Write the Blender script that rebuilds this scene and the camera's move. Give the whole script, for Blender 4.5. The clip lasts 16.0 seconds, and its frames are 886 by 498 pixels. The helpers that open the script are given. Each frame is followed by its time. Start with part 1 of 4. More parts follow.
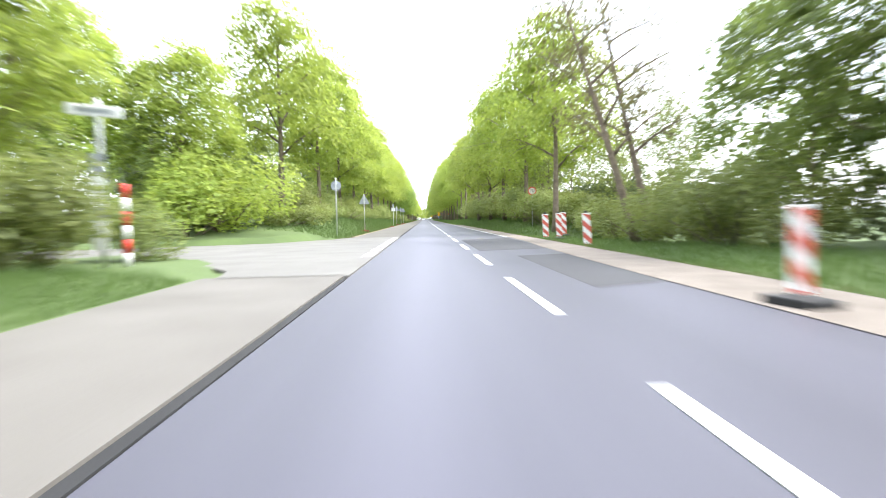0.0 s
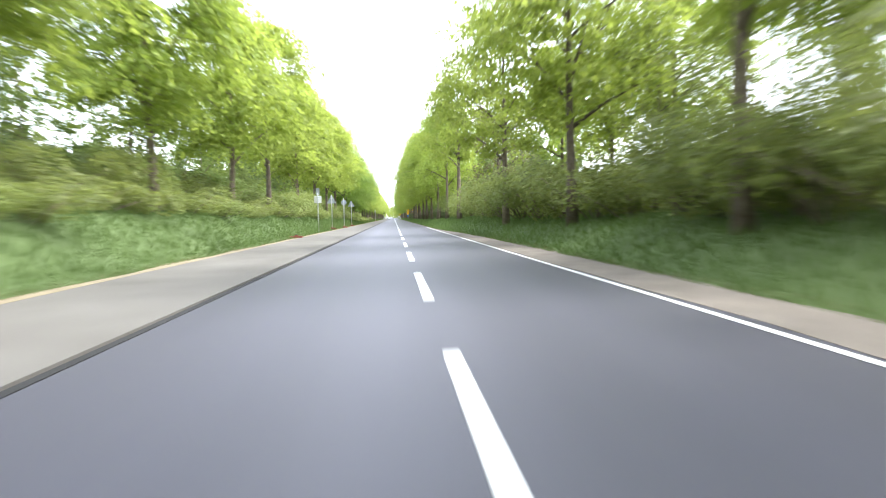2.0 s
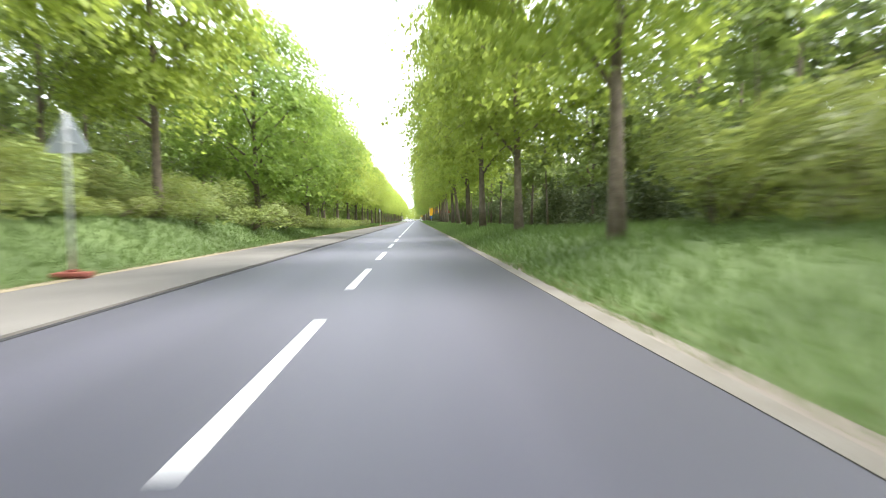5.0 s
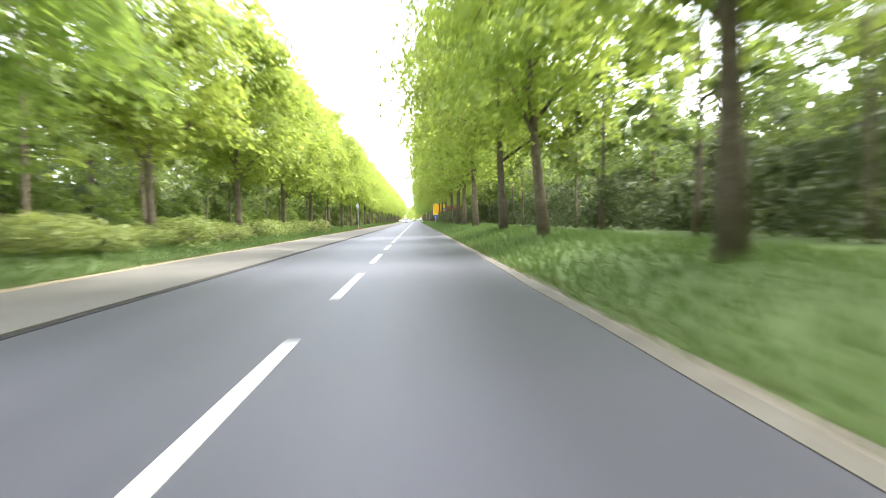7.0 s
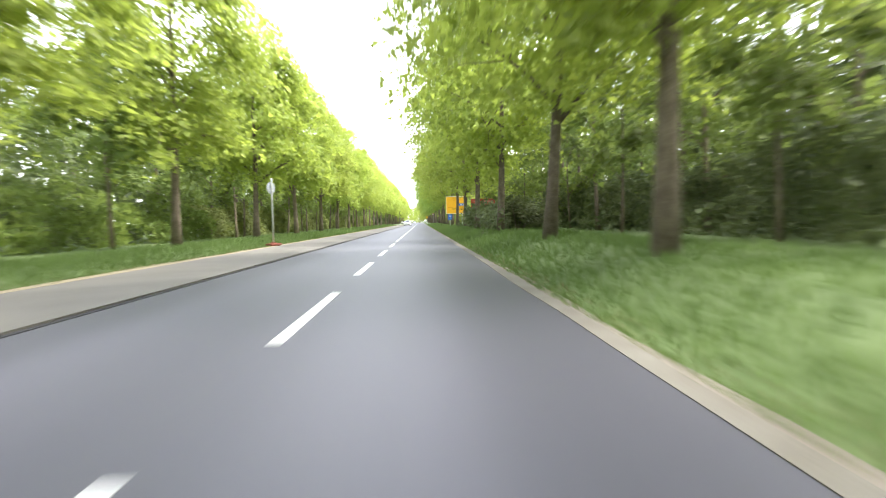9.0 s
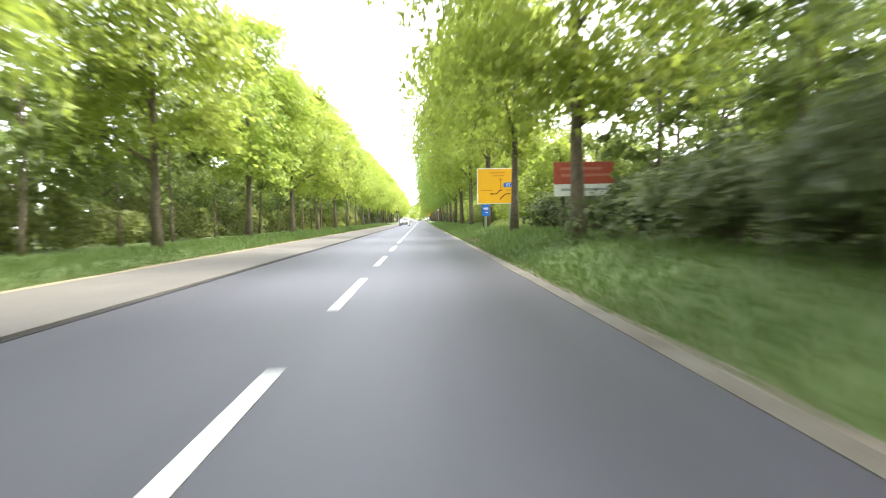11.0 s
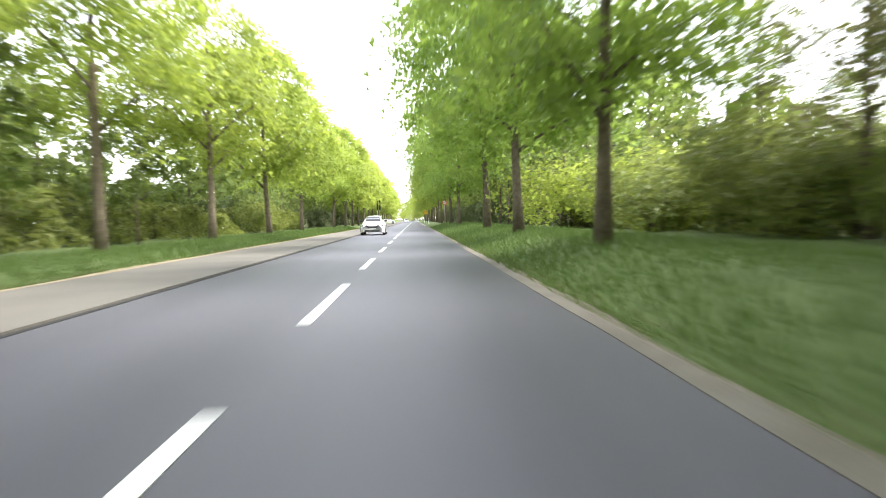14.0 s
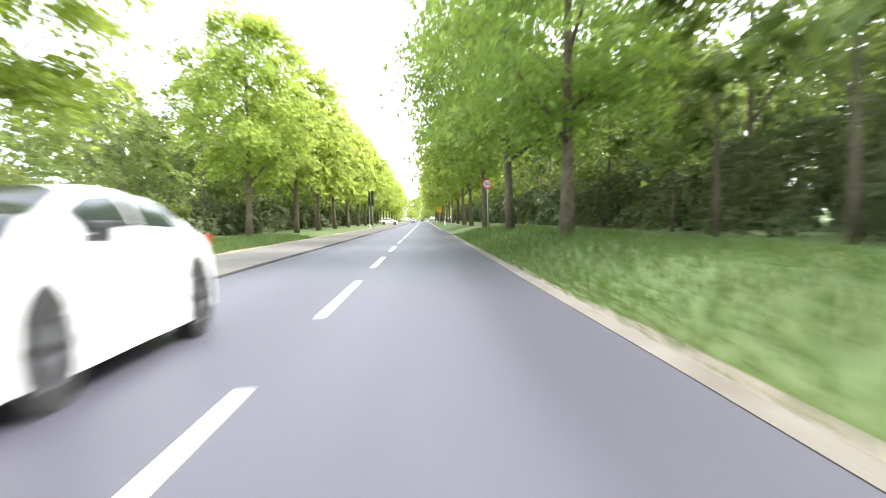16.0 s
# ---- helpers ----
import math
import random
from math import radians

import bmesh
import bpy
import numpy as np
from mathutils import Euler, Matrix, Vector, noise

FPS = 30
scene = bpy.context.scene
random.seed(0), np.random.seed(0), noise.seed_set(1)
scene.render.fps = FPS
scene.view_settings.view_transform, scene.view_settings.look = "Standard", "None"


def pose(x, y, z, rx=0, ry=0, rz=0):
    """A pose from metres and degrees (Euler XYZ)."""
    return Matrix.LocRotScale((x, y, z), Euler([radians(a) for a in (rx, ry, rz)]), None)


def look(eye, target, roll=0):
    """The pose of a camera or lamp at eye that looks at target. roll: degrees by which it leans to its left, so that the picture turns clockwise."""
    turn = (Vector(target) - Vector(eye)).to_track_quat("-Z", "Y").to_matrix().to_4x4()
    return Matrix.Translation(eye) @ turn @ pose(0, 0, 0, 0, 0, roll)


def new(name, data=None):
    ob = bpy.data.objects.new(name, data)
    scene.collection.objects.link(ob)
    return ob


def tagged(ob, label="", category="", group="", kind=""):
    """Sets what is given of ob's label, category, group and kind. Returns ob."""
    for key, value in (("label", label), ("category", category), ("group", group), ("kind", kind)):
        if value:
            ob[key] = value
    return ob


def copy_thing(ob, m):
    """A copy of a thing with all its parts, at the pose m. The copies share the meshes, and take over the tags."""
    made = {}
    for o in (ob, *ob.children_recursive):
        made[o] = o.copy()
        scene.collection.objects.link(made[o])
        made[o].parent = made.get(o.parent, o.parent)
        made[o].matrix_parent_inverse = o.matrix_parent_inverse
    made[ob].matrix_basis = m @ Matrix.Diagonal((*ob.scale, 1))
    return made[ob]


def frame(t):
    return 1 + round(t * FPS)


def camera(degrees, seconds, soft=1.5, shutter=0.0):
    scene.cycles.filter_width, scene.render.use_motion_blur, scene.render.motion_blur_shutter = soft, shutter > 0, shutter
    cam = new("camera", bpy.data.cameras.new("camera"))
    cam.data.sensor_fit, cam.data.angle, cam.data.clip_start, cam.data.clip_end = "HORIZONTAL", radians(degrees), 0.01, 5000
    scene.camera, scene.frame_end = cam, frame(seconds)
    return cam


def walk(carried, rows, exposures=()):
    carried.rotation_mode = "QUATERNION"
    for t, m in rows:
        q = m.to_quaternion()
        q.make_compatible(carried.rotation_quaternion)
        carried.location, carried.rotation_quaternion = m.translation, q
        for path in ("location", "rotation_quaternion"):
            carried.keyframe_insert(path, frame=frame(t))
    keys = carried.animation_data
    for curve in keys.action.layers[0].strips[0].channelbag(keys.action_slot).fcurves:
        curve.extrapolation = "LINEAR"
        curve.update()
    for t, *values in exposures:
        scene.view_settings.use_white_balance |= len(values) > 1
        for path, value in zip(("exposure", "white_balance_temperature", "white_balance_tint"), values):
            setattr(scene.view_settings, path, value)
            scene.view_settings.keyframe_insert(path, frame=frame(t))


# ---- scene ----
cam = camera(68.0, 16.0, soft=0.9, shutter=0.55)
EYE_Z = 0.903
UNIT = 1.2  # metres in one unit of the plan below
# seconds, x, y, pitch, lean, yaw
PATH = [
    (0.0, -1.202, -6.017, -2.69, 1.29, -1.61), (0.2, -1.172, -1.713, -2.69, 1.30, -1.61),
    (0.4, -1.146, 2.599, -2.75, 1.31, -1.90), (0.5, -1.125, 4.756, -2.67, 1.30, -1.95),
    (1.0, -0.950, 15.543, -2.73, 1.30, -2.42), (1.5, -0.705, 26.327, -2.80, 1.27, -3.34),
    (2.0, -0.347, 37.075, -2.86, 1.31, -4.30), (2.5, 0.087, 47.868, -2.80, 1.27, -4.22),
    (3.0, 0.413, 58.563, -2.69, 1.31, -3.88), (3.5, 0.708, 69.079, -2.77, 1.31, -3.28),
    (4.0, 0.956, 79.405, -2.53, 1.33, -2.49), (6.3, 0.856, 122.880, -2.78, 1.28, -2.27),
    (6.5, 0.893, 126.940, -2.73, 1.30, -2.31), (7.0, 0.973, 137.212, -2.61, 1.32, -2.35),
    (7.5, 1.039, 147.471, -2.54, 1.33, -2.34), (8.0, 1.009, 157.554, -2.74, 1.28, -2.46),
    (8.5, 1.101, 167.712, -2.77, 1.30, -2.15), (9.0, 1.133, 177.700, -2.45, 1.33, -1.95),
    (11.5, 0.899, 222.935, -2.77, 1.30, -1.91), (12.0, 0.903, 232.474, -2.93, 1.28, -2.13),
    (12.5, 0.917, 242.192, -2.40, 1.34, -2.33), (13.0, 0.975, 251.881, -2.58, 1.28, -2.25),
    (13.5, 0.982, 261.644, -2.52, 1.31, -2.43), (14.0, 1.006, 271.368, -2.64, 1.32, -2.47),
    (14.5, 1.044, 280.948, -2.77, 1.31, -2.15), (15.0, 1.002, 290.359, -2.64, 1.32, -2.09),
    (15.5, 0.962, 299.606, -2.68, 1.31, -2.00), (16.0, 1.004, 308.808, -2.64, 1.28, -1.67),
]
walk(cam, [(t, pose(x * UNIT, y * UNIT, EYE_Z * UNIT, 90 + p, r, w)) for t, x, y, p, r, w in PATH],
     exposures=[(t, e, k, 10) for t, e, k in ((0.0, 1.06, 5950), (0.7, 0.9, 5950), (2.0, 1.06, 5900), (3.3, 0.93, 6000), (4.0, 0.94, 6050), (6.5, 1.46, 6150), (8.0, 1.52, 6150), (9.0, 1.36, 6200),
                                             (11.5, 1.4, 6300), (12.1, 1.38, 6300), (12.6, 1.22, 6300), (13.2, 1.0, 6350), (14.5, 1.24, 6250), (16.0, 1.26, 6150))])

# ---- light: bright, thinly clouded sky with a soft sun ----
SUN_EL, SUN_AZ = radians(54), radians(88)
world = bpy.data.worlds.new("sky")
scene.world = world
world.use_nodes = True
wt = world.node_tree
wt.nodes.clear()
w_out = wt.nodes.new("ShaderNodeOutputWorld")
w_sky = wt.nodes.new("ShaderNodeTexSky")
w_sky.sky_type, w_sky.sun_disc, w_sky.sun_elevation, w_sky.sun_rotation = "NISHITA", False, SUN_EL, SUN_AZ
w_sky.dust_density = 4.0
w_bg = wt.nodes.new("ShaderNodeBackground")
w_bg.inputs["Strength"].default_value = 0.12
w_cloud = wt.nodes.new("ShaderNodeBackground")
w_cloud.inputs["Color"].default_value = (1.0, 0.985, 0.96, 1)
w_cloud.inputs["Strength"].default_value = 1.4
w_add = wt.nodes.new("ShaderNodeAddShader")
wt.links.new(w_sky.outputs[0], w_bg.inputs["Color"])
wt.links.new(w_bg.outputs[0], w_add.inputs[0])
wt.links.new(w_cloud.outputs[0], w_add.inputs[1])
wt.links.new(w_add.outputs[0], w_out.inputs["Surface"])
sun = new("sun", bpy.data.lights.new("sun", "SUN"))
sun.data.energy, sun.data.angle, sun.data.color = 4.0, radians(26), (1.0, 0.95, 0.84)
sun.matrix_world = look((0, 0, 60), (60 * -math.sin(SUN_AZ) / math.tan(SUN_EL), 60 * -math.cos(SUN_AZ) / math.tan(SUN_EL), 0))

# ---- materials ----
def material(name, colours, scale=4.0, rough=0.8, bump=0.0, fine=60.0, metal=0.0, per_object=0.0, coat=0.0, detail=6.0, stretch=None):
    """Two noises at different scales pick a colour from a list; a fine noise gives relief."""
    m = bpy.data.materials.new(name)
    m.use_nodes = True
    nt = m.node_tree
    b = nt.nodes["Principled BSDF"]
    b.inputs["Roughness"].default_value, b.inputs["Metallic"].default_value = rough, metal
    b.inputs["Coat Weight"].default_value = coat
    co = nt.nodes.new("ShaderNodeTexCoord")
    n1 = nt.nodes.new("ShaderNodeTexNoise")
    n1.inputs["Scale"].default_value, n1.inputs["Detail"].default_value = scale, detail
    n2 = nt.nodes.new("ShaderNodeTexNoise")
    n2.inputs["Scale"].default_value, n2.inputs["Detail"].default_value = fine, 3
    mx = nt.nodes.new("ShaderNodeMix")
    mx.inputs[0].default_value = 0.4
    for n in (n1, n2):
        nt.links.new(co.outputs["Object"], n.inputs["Vector"])
    if stretch:
        mp = nt.nodes.new("ShaderNodeMapping")
        mp.inputs["Scale"].default_value = stretch
        nt.links.new(co.outputs["Object"], mp.inputs["Vector"])
        nt.links.new(mp.outputs[0], n1.inputs["Vector"])
    nt.links.new(n1.outputs["Fac"], mx.inputs[2])
    nt.links.new(n2.outputs["Fac"], mx.inputs[3])
    ramp = nt.nodes.new("ShaderNodeValToRGB")
    el = ramp.color_ramp.elements
    while len(el) < len(colours):
        el.new(0.5)
    for i, c in enumerate(colours):
        el[i].position = 0.3 + 0.4 * i / max(1, len(colours) - 1)
        el[i].color = (*c, 1)
    nt.links.new(mx.outputs[0], ramp.inputs["Fac"])
    out = ramp.outputs["Color"]
    if per_object:
        info = nt.nodes.new("ShaderNodeObjectInfo")
        hsv = nt.nodes.new("ShaderNodeHueSaturation")
        mr = nt.nodes.new("ShaderNodeMapRange")
        mr.inputs[3].default_value, mr.inputs[4].default_value = 1 - per_object, 1 + per_object
        nt.links.new(info.outputs["Random"], mr.inputs[0])
        nt.links.new(mr.outputs[0], hsv.inputs["Value"])
        nt.links.new(out, hsv.inputs["Color"])
        out = hsv.outputs["Color"]
    nt.links.new(out, b.inputs["Base Color"])
    if bump:
        bp = nt.nodes.new("ShaderNodeBump")
        bp.inputs["Strength"].default_value, bp.inputs["Distance"].default_value = bump, 0.02
        nt.links.new(mx.outputs[0], bp.inputs["Height"])
        nt.links.new(bp.outputs[0], b.inputs["Normal"])
    return m


def leaf_material(name, dark, light, through_colour, share=0.45):
    """Foliage: each leaf its own shade, each tree its own cast, light passing through the blades."""
    m = bpy.data.materials.new(name)
    m.use_nodes = True
    nt = m.node_tree
    b = nt.nodes["Principled BSDF"]
    b.inputs["Roughness"].default_value = 0.55
    b.inputs["Specular IOR Level"].default_value = 0.3
    geo = nt.nodes.new("ShaderNodeNewGeometry")
    info = nt.nodes.new("ShaderNodeObjectInfo")
    ramp = nt.nodes.new("ShaderNodeValToRGB")
    ramp.color_ramp.elements[0].color = (*dark, 1)
    ramp.color_ramp.elements[1].color = (*light, 1)
    nt.links.new(geo.outputs["Random Per Island"], ramp.inputs["Fac"])
    hsv = nt.nodes.new("ShaderNodeHueSaturation")
    for slot, lo, hi in (("Hue", 0.485, 0.51), ("Value", 0.8, 1.15)):
        mr = nt.nodes.new("ShaderNodeMapRange")
        mr.inputs[3].default_value, mr.inputs[4].default_value = lo, hi
        nt.links.new(info.outputs["Random"], mr.inputs[0])
        nt.links.new(mr.outputs[0], hsv.inputs[slot])
    nt.links.new(ramp.outputs["Color"], hsv.inputs["Color"])
    nt.links.new(hsv.outputs["Color"], b.inputs["Base Color"])
    tr = nt.nodes.new("ShaderNodeBsdfTranslucent")
    tr.inputs["Color"].default_value = (*through_colour, 1)
    mx = nt.nodes.new("ShaderNodeMixShader")
    mx.inputs[0].default_value = share
    nt.links.new(b.outputs[0], mx.inputs[1])
    nt.links.new(tr.outputs[0], mx.inputs[2])
    nt.links.new(mx.outputs[0], nt.nodes["Material Output"].inputs["Surface"])
    return m


def plain(name, colour, rough=0.5, metal=0.0, coat=0.0, spread=0.12, scale=12.0):
    """A nearly even paint, with faint dirt."""
    a = tuple(c * (1 - spread) for c in colour)
    return material(name, [a, colour], scale, rough, 0, 90, metal, 0, coat)


ASPHALT = material("asphalt", [(0.049, 0.0475, 0.066), (0.069, 0.067, 0.089), (0.091, 0.088, 0.114)], 0.9, 0.54, 0.25, 70, stretch=(1.0, 0.035, 1.0))
def add_wear_and_glare(m):
    """Tyre-polished lanes and painted sky glare: a soft change of tone across the road, the same along it."""
    nt = m.node_tree
    b = nt.nodes["Principled BSDF"]
    src = b.inputs["Base Color"].links[0].from_socket
    co = nt.nodes.new("ShaderNodeTexCoord")
    sp = nt.nodes.new("ShaderNodeSeparateXYZ")
    mr = nt.nodes.new("ShaderNodeMapRange")
    mr.inputs[1].default_value, mr.inputs[2].default_value = -2.5, 2.5
    rp = nt.nodes.new("ShaderNodeValToRGB")
    rp.color_ramp.interpolation = "EASE"
    # the 1.2 band paints the sky's sheen on the left wheel track
    tones = [(0.0, 0.94), (0.10, 1.0), (0.23, 1.2), (0.36, 1.0), (0.5, 0.9), (0.63, 0.86), (0.755, 1.04), (0.87, 0.84), (1.0, 0.84)]
    el = rp.color_ramp.elements
    while len(el) < len(tones):
        el.new(0.5)
    for e, (p, v) in zip(el, tones):
        e.position, e.color = p, (v / 1.2, v / 1.2, v / 1.2, 1)
    mul = nt.nodes.new("ShaderNodeMix")
    mul.data_type, mul.blend_type = "RGBA", "MULTIPLY"
    mul.inputs[0].default_value = 1.0
    nt.links.new(co.outputs["Object"], sp.inputs[0])
    nt.links.new(sp.outputs["X"], mr.inputs[0])
    nt.links.new(mr.outputs[0], rp.inputs["Fac"])
    nt.links.new(src, mul.inputs[6])
    nt.links.new(rp.outputs["Color"], mul.inputs[7])
    nt.links.new(mul.outputs[2], b.inputs["Base Color"])


add_wear_and_glare(ASPHALT)
ASPHALT_DARK = material("asphalt_patch", [(0.034, 0.034, 0.038), (0.05, 0.05, 0.055)], 0.8, 0.85, 0.25, 80)
CONCRETE = material("path_concrete", [(0.094, 0.086, 0.076), (0.122, 0.113, 0.101), (0.153, 0.143, 0.13)], 0.6, 0.9, 0.3, 40)
SAND = material("sandy_gravel", [(0.112, 0.092, 0.075), (0.16, 0.136, 0.114), (0.21, 0.182, 0.156)], 1.6, 0.95, 0.5, 60)
EDGE_SAND = material("dry_path_edge", [(0.15, 0.122, 0.075), (0.235, 0.193, 0.122), (0.29, 0.245, 0.16)], 2.5, 0.95, 0.5, 50)
# lighter copy of the path concrete, with the glare of the sun in its colour
SIDE_SUNLIT = material("bleached_concrete", [(0.105, 0.10, 0.092), (0.14, 0.134, 0.124), (0.17, 0.164, 0.152)], 0.7, 0.9, 0.3, 40)
EARTH = material("bare_earth", [(0.075, 0.05, 0.034), (0.12, 0.085, 0.06), (0.17, 0.13, 0.095)], 1.4, 0.95, 0.6, 35)
TAR = material("tar_joint", [(0.010, 0.010, 0.011), (0.022, 0.022, 0.023)], 3, 0.97, 0.3, 60)
GUTTER = material("gutter_concrete", [(0.075, 0.064, 0.048), (0.12, 0.108, 0.088), (0.16, 0.15, 0.132)], 2.2, 0.9, 0.3, 40)
PAINT = material("road_paint", [(0.45, 0.45, 0.45), (0.65, 0.65, 0.64)], 3, 0.7, 0.1, 60)
GROUND = material("grassy_ground", [(0.054, 0.08, 0.025), (0.077, 0.114, 0.034), (0.1, 0.137, 0.046)], 0.45, 0.95, 0.5, 25)
GRASS = leaf_material("grass_blades", (0.070, 0.118, 0.032), (0.118, 0.176, 0.05), (0.138, 0.206, 0.05), 0.35)
DRY = leaf_material("dry_grass", (0.19, 0.16, 0.075), (0.29, 0.245, 0.13), (0.17, 0.145, 0.06), 0.2)
LEAF = leaf_material("spring_leaves", (0.145, 0.205, 0.038), (0.315, 0.38, 0.074), (0.43, 0.515, 0.09), 0.5)
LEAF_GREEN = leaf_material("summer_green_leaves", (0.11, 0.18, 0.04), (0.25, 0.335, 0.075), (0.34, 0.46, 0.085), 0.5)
# darker, greyer leaf copy: the shade under the canopy put into the colour
LEAF_SHADE = leaf_material("forest_leaves", (0.062, 0.082, 0.038), (0.138, 0.168, 0.072), (0.15, 0.185, 0.068), 0.35)
LEAF_MID = leaf_material("wood_leaves", (0.088, 0.125, 0.038), (0.185, 0.235, 0.066), (0.25, 0.32, 0.075), 0.45)
LEAF_BUSH = leaf_material("bush_leaves", (0.105, 0.14, 0.042), (0.225, 0.262, 0.078), (0.28, 0.325, 0.08), 0.4)
LEAF_BUD = leaf_material("young_buds", (0.16, 0.14, 0.07), (0.25, 0.24, 0.10), (0.2, 0.2, 0.07), 0.35)
BARK = material("bark", [(0.085, 0.064, 0.046), (0.155, 0.122, 0.09), (0.235, 0.19, 0.145)], 5, 0.95, 0.8, 30, per_object=0.25)
WHITE_PAINT = plain("white_paint", (0.78, 0.79, 0.79), 0.28, 0, 0.6, 0.03)
SIGN_WHITE = plain("sign_white", (0.78, 0.78, 0.77), 0.45)
SIGN_RED = plain("sign_red", (0.62, 0.03, 0.025), 0.45)
BEACON_RED = plain("faded_red", (0.56, 0.11, 0.08), 0.5)
SIGN_BLUE = plain("sign_blue", (0.02, 0.14, 0.55), 0.45)
SIGN_YELLOW = plain("sign_yellow", (0.80, 0.42, 0.012), 0.45)
SIGN_BLACK = plain("sign_black", (0.02, 0.02, 0.02), 0.5)
SIGN_BACK = plain("sign_back", (0.36, 0.38, 0.41), 0.5, 0.3)
RUST_RED = material("weathered_red", [(0.30, 0.05, 0.03), (0.42, 0.09, 0.05)], 6, 0.7, 0.1, 60)
GALV = plain("galvanised_steel", (0.6, 0.61, 0.62), 0.45, 0.4)
RUBBER_RED = material("recycled_rubber", [(0.16, 0.042, 0.03), (0.26, 0.078, 0.055)], 8, 0.9, 0.3, 60)
RUBBER = plain("black_rubber", (0.025, 0.025, 0.026), 0.8)
GLASS = plain("tinted_glass", (0.016, 0.02, 0.023), 0.14, 0, 0.0)
TRIM = plain("black_plastic", (0.03, 0.03, 0.032), 0.5)
ALLOY = plain("alloy", (0.55, 0.56, 0.58), 0.3, 0.9)
LAMP = plain("lamp_glass", (0.6, 0.62, 0.65), 0.08, 0.1, 0.8)
TAIL = plain("tail_lamp", (0.4, 0.01, 0.01), 0.15, 0, 0.6)
ROOF_DARK = material("dark_timber", [(0.03, 0.026, 0.022), (0.06, 0.05, 0.04)], 6, 0.9, 0.3, 40)

# ---- small builders ----
def mesh(name, verts, faces, mat, smooth=False):
    me = bpy.data.meshes.new(name)
    me.from_pydata([tuple(v) for v in verts], [], [tuple(f) for f in faces])
    me.materials.append(mat)
    if smooth:
        me.polygons.foreach_set("use_smooth", [True] * len(me.polygons))
    me.update()
    return me


def part(name, me, parent=None, label="", m=None):
    ob = new(name, me)
    if parent:
        ob.parent = parent
    if m is not None:
        ob.matrix_basis = m
    if label:
        tagged(ob, label)
    return ob


def from_bm(name, bm, mat, smooth=False):
    bmesh.ops.recalc_face_normals(bm, faces=bm.faces)
    me = bpy.data.meshes.new(name)
    bm.to_mesh(me)
    bm.free()
    me.materials.append(mat)
    if smooth:
        me.polygons.foreach_set("use_smooth", [True] * len(me.polygons))
    return me


def box_mesh(name, sx, sy, sz, mat, bevel=0.01, at=(0, 0, 0)):
    bm = bmesh.new()
    bmesh.ops.create_cube(bm, size=1)
    bmesh.ops.scale(bm, vec=(sx, sy, sz), verts=bm.verts)
    if bevel:
        bmesh.ops.bevel(bm, geom=bm.edges[:], offset=bevel, segments=2, affect="EDGES", profile=0.5)
    bmesh.ops.translate(bm, vec=at, verts=bm.verts)
    return from_bm(name, bm, mat)


def tube(points, radii, sides=8):
    """Verts and faces of a tapered tube along points, closed at the end."""
    vs, fs = [], []
    pts = [Vector(p) for p in points]
    for i, p in enumerate(pts):
        d = (pts[min(i + 1, len(pts) - 1)] - pts[max(i - 1, 0)]).normalized()
        a = d.orthogonal().normalized() if abs(d.z) < 0.9 else Vector((1, 0, 0)).cross(d).normalized()
        b = d.cross(a)
        for k in range(sides):
            w = 2 * math.pi * k / sides
            vs.append(p + (a * math.cos(w) + b * math.sin(w)) * radii[i])
    for i in range(len(pts) - 1):
        for k in range(sides):
            k2 = (k + 1) % sides
            fs.append((i * sides + k, i * sides + k2, (i + 1) * sides + k2, (i + 1) * sides + k))
    fs.append(tuple((len(pts) - 1) * sides + k for k in range(sides)))
    fs.append(tuple(range(sides))[::-1])
    return vs, fs


def pipe_mesh(name, r, h, mat, sides=12, z0=0.0):
    vs, fs = tube([(0, 0, z0), (0, 0, z0 + h * 0.98), (0, 0, z0 + h)], [r, r, r * 0.7], sides)
    return mesh(name, vs, fs, mat, True)


def joined(pieces):
    vs, fs = [], []
    for v, f in pieces:
        n = len(vs)
        vs += list(v)
        fs += [tuple(i + n for i in q) for q in f]
    return vs, fs


def leaves(rng, centres, size, up=0.6, centre=(0, 0, 0), droop=0.35):
    """Pointed leaf sprays round the given centres."""
    n = len(centres)
    c = np.asarray(centres, float)
    out = c - np.asarray(centre)
    out /= np.linalg.norm(out, axis=1, keepdims=True) + 1e-6
    nrm = out * 0.7 + rng.normal(0, 0.55, (n, 3))
    nrm[:, 2] += up
    nrm /= np.linalg.norm(nrm, axis=1, keepdims=True)
    t = np.cross(nrm, rng.normal(0, 1, (n, 3)))
    t /= np.linalg.norm(t, axis=1, keepdims=True)
    b = np.cross(nrm, t)
    L = (size * rng.uniform(0.65, 1.35, n))[:, None]
    W = L * rng.uniform(0.38, 0.6, n)[:, None]
    tip = c + t * L * 0.75 - nrm * L * droop * 0.5
    vs = np.stack([tip, c - t * L * 0.3 + b * W, c - t * L * 0.3 - b * W], 1).reshape(-1, 3)
    fs = np.arange(n * 3).reshape(-1, 3)
    return vs, fs


def leaf_mesh(name, vs, fs, mat):
    me = bpy.data.meshes.new(name)
    me.from_pydata(vs.tolist(), [], fs.tolist())
    me.materials.append(mat)
    me.update()
    return me


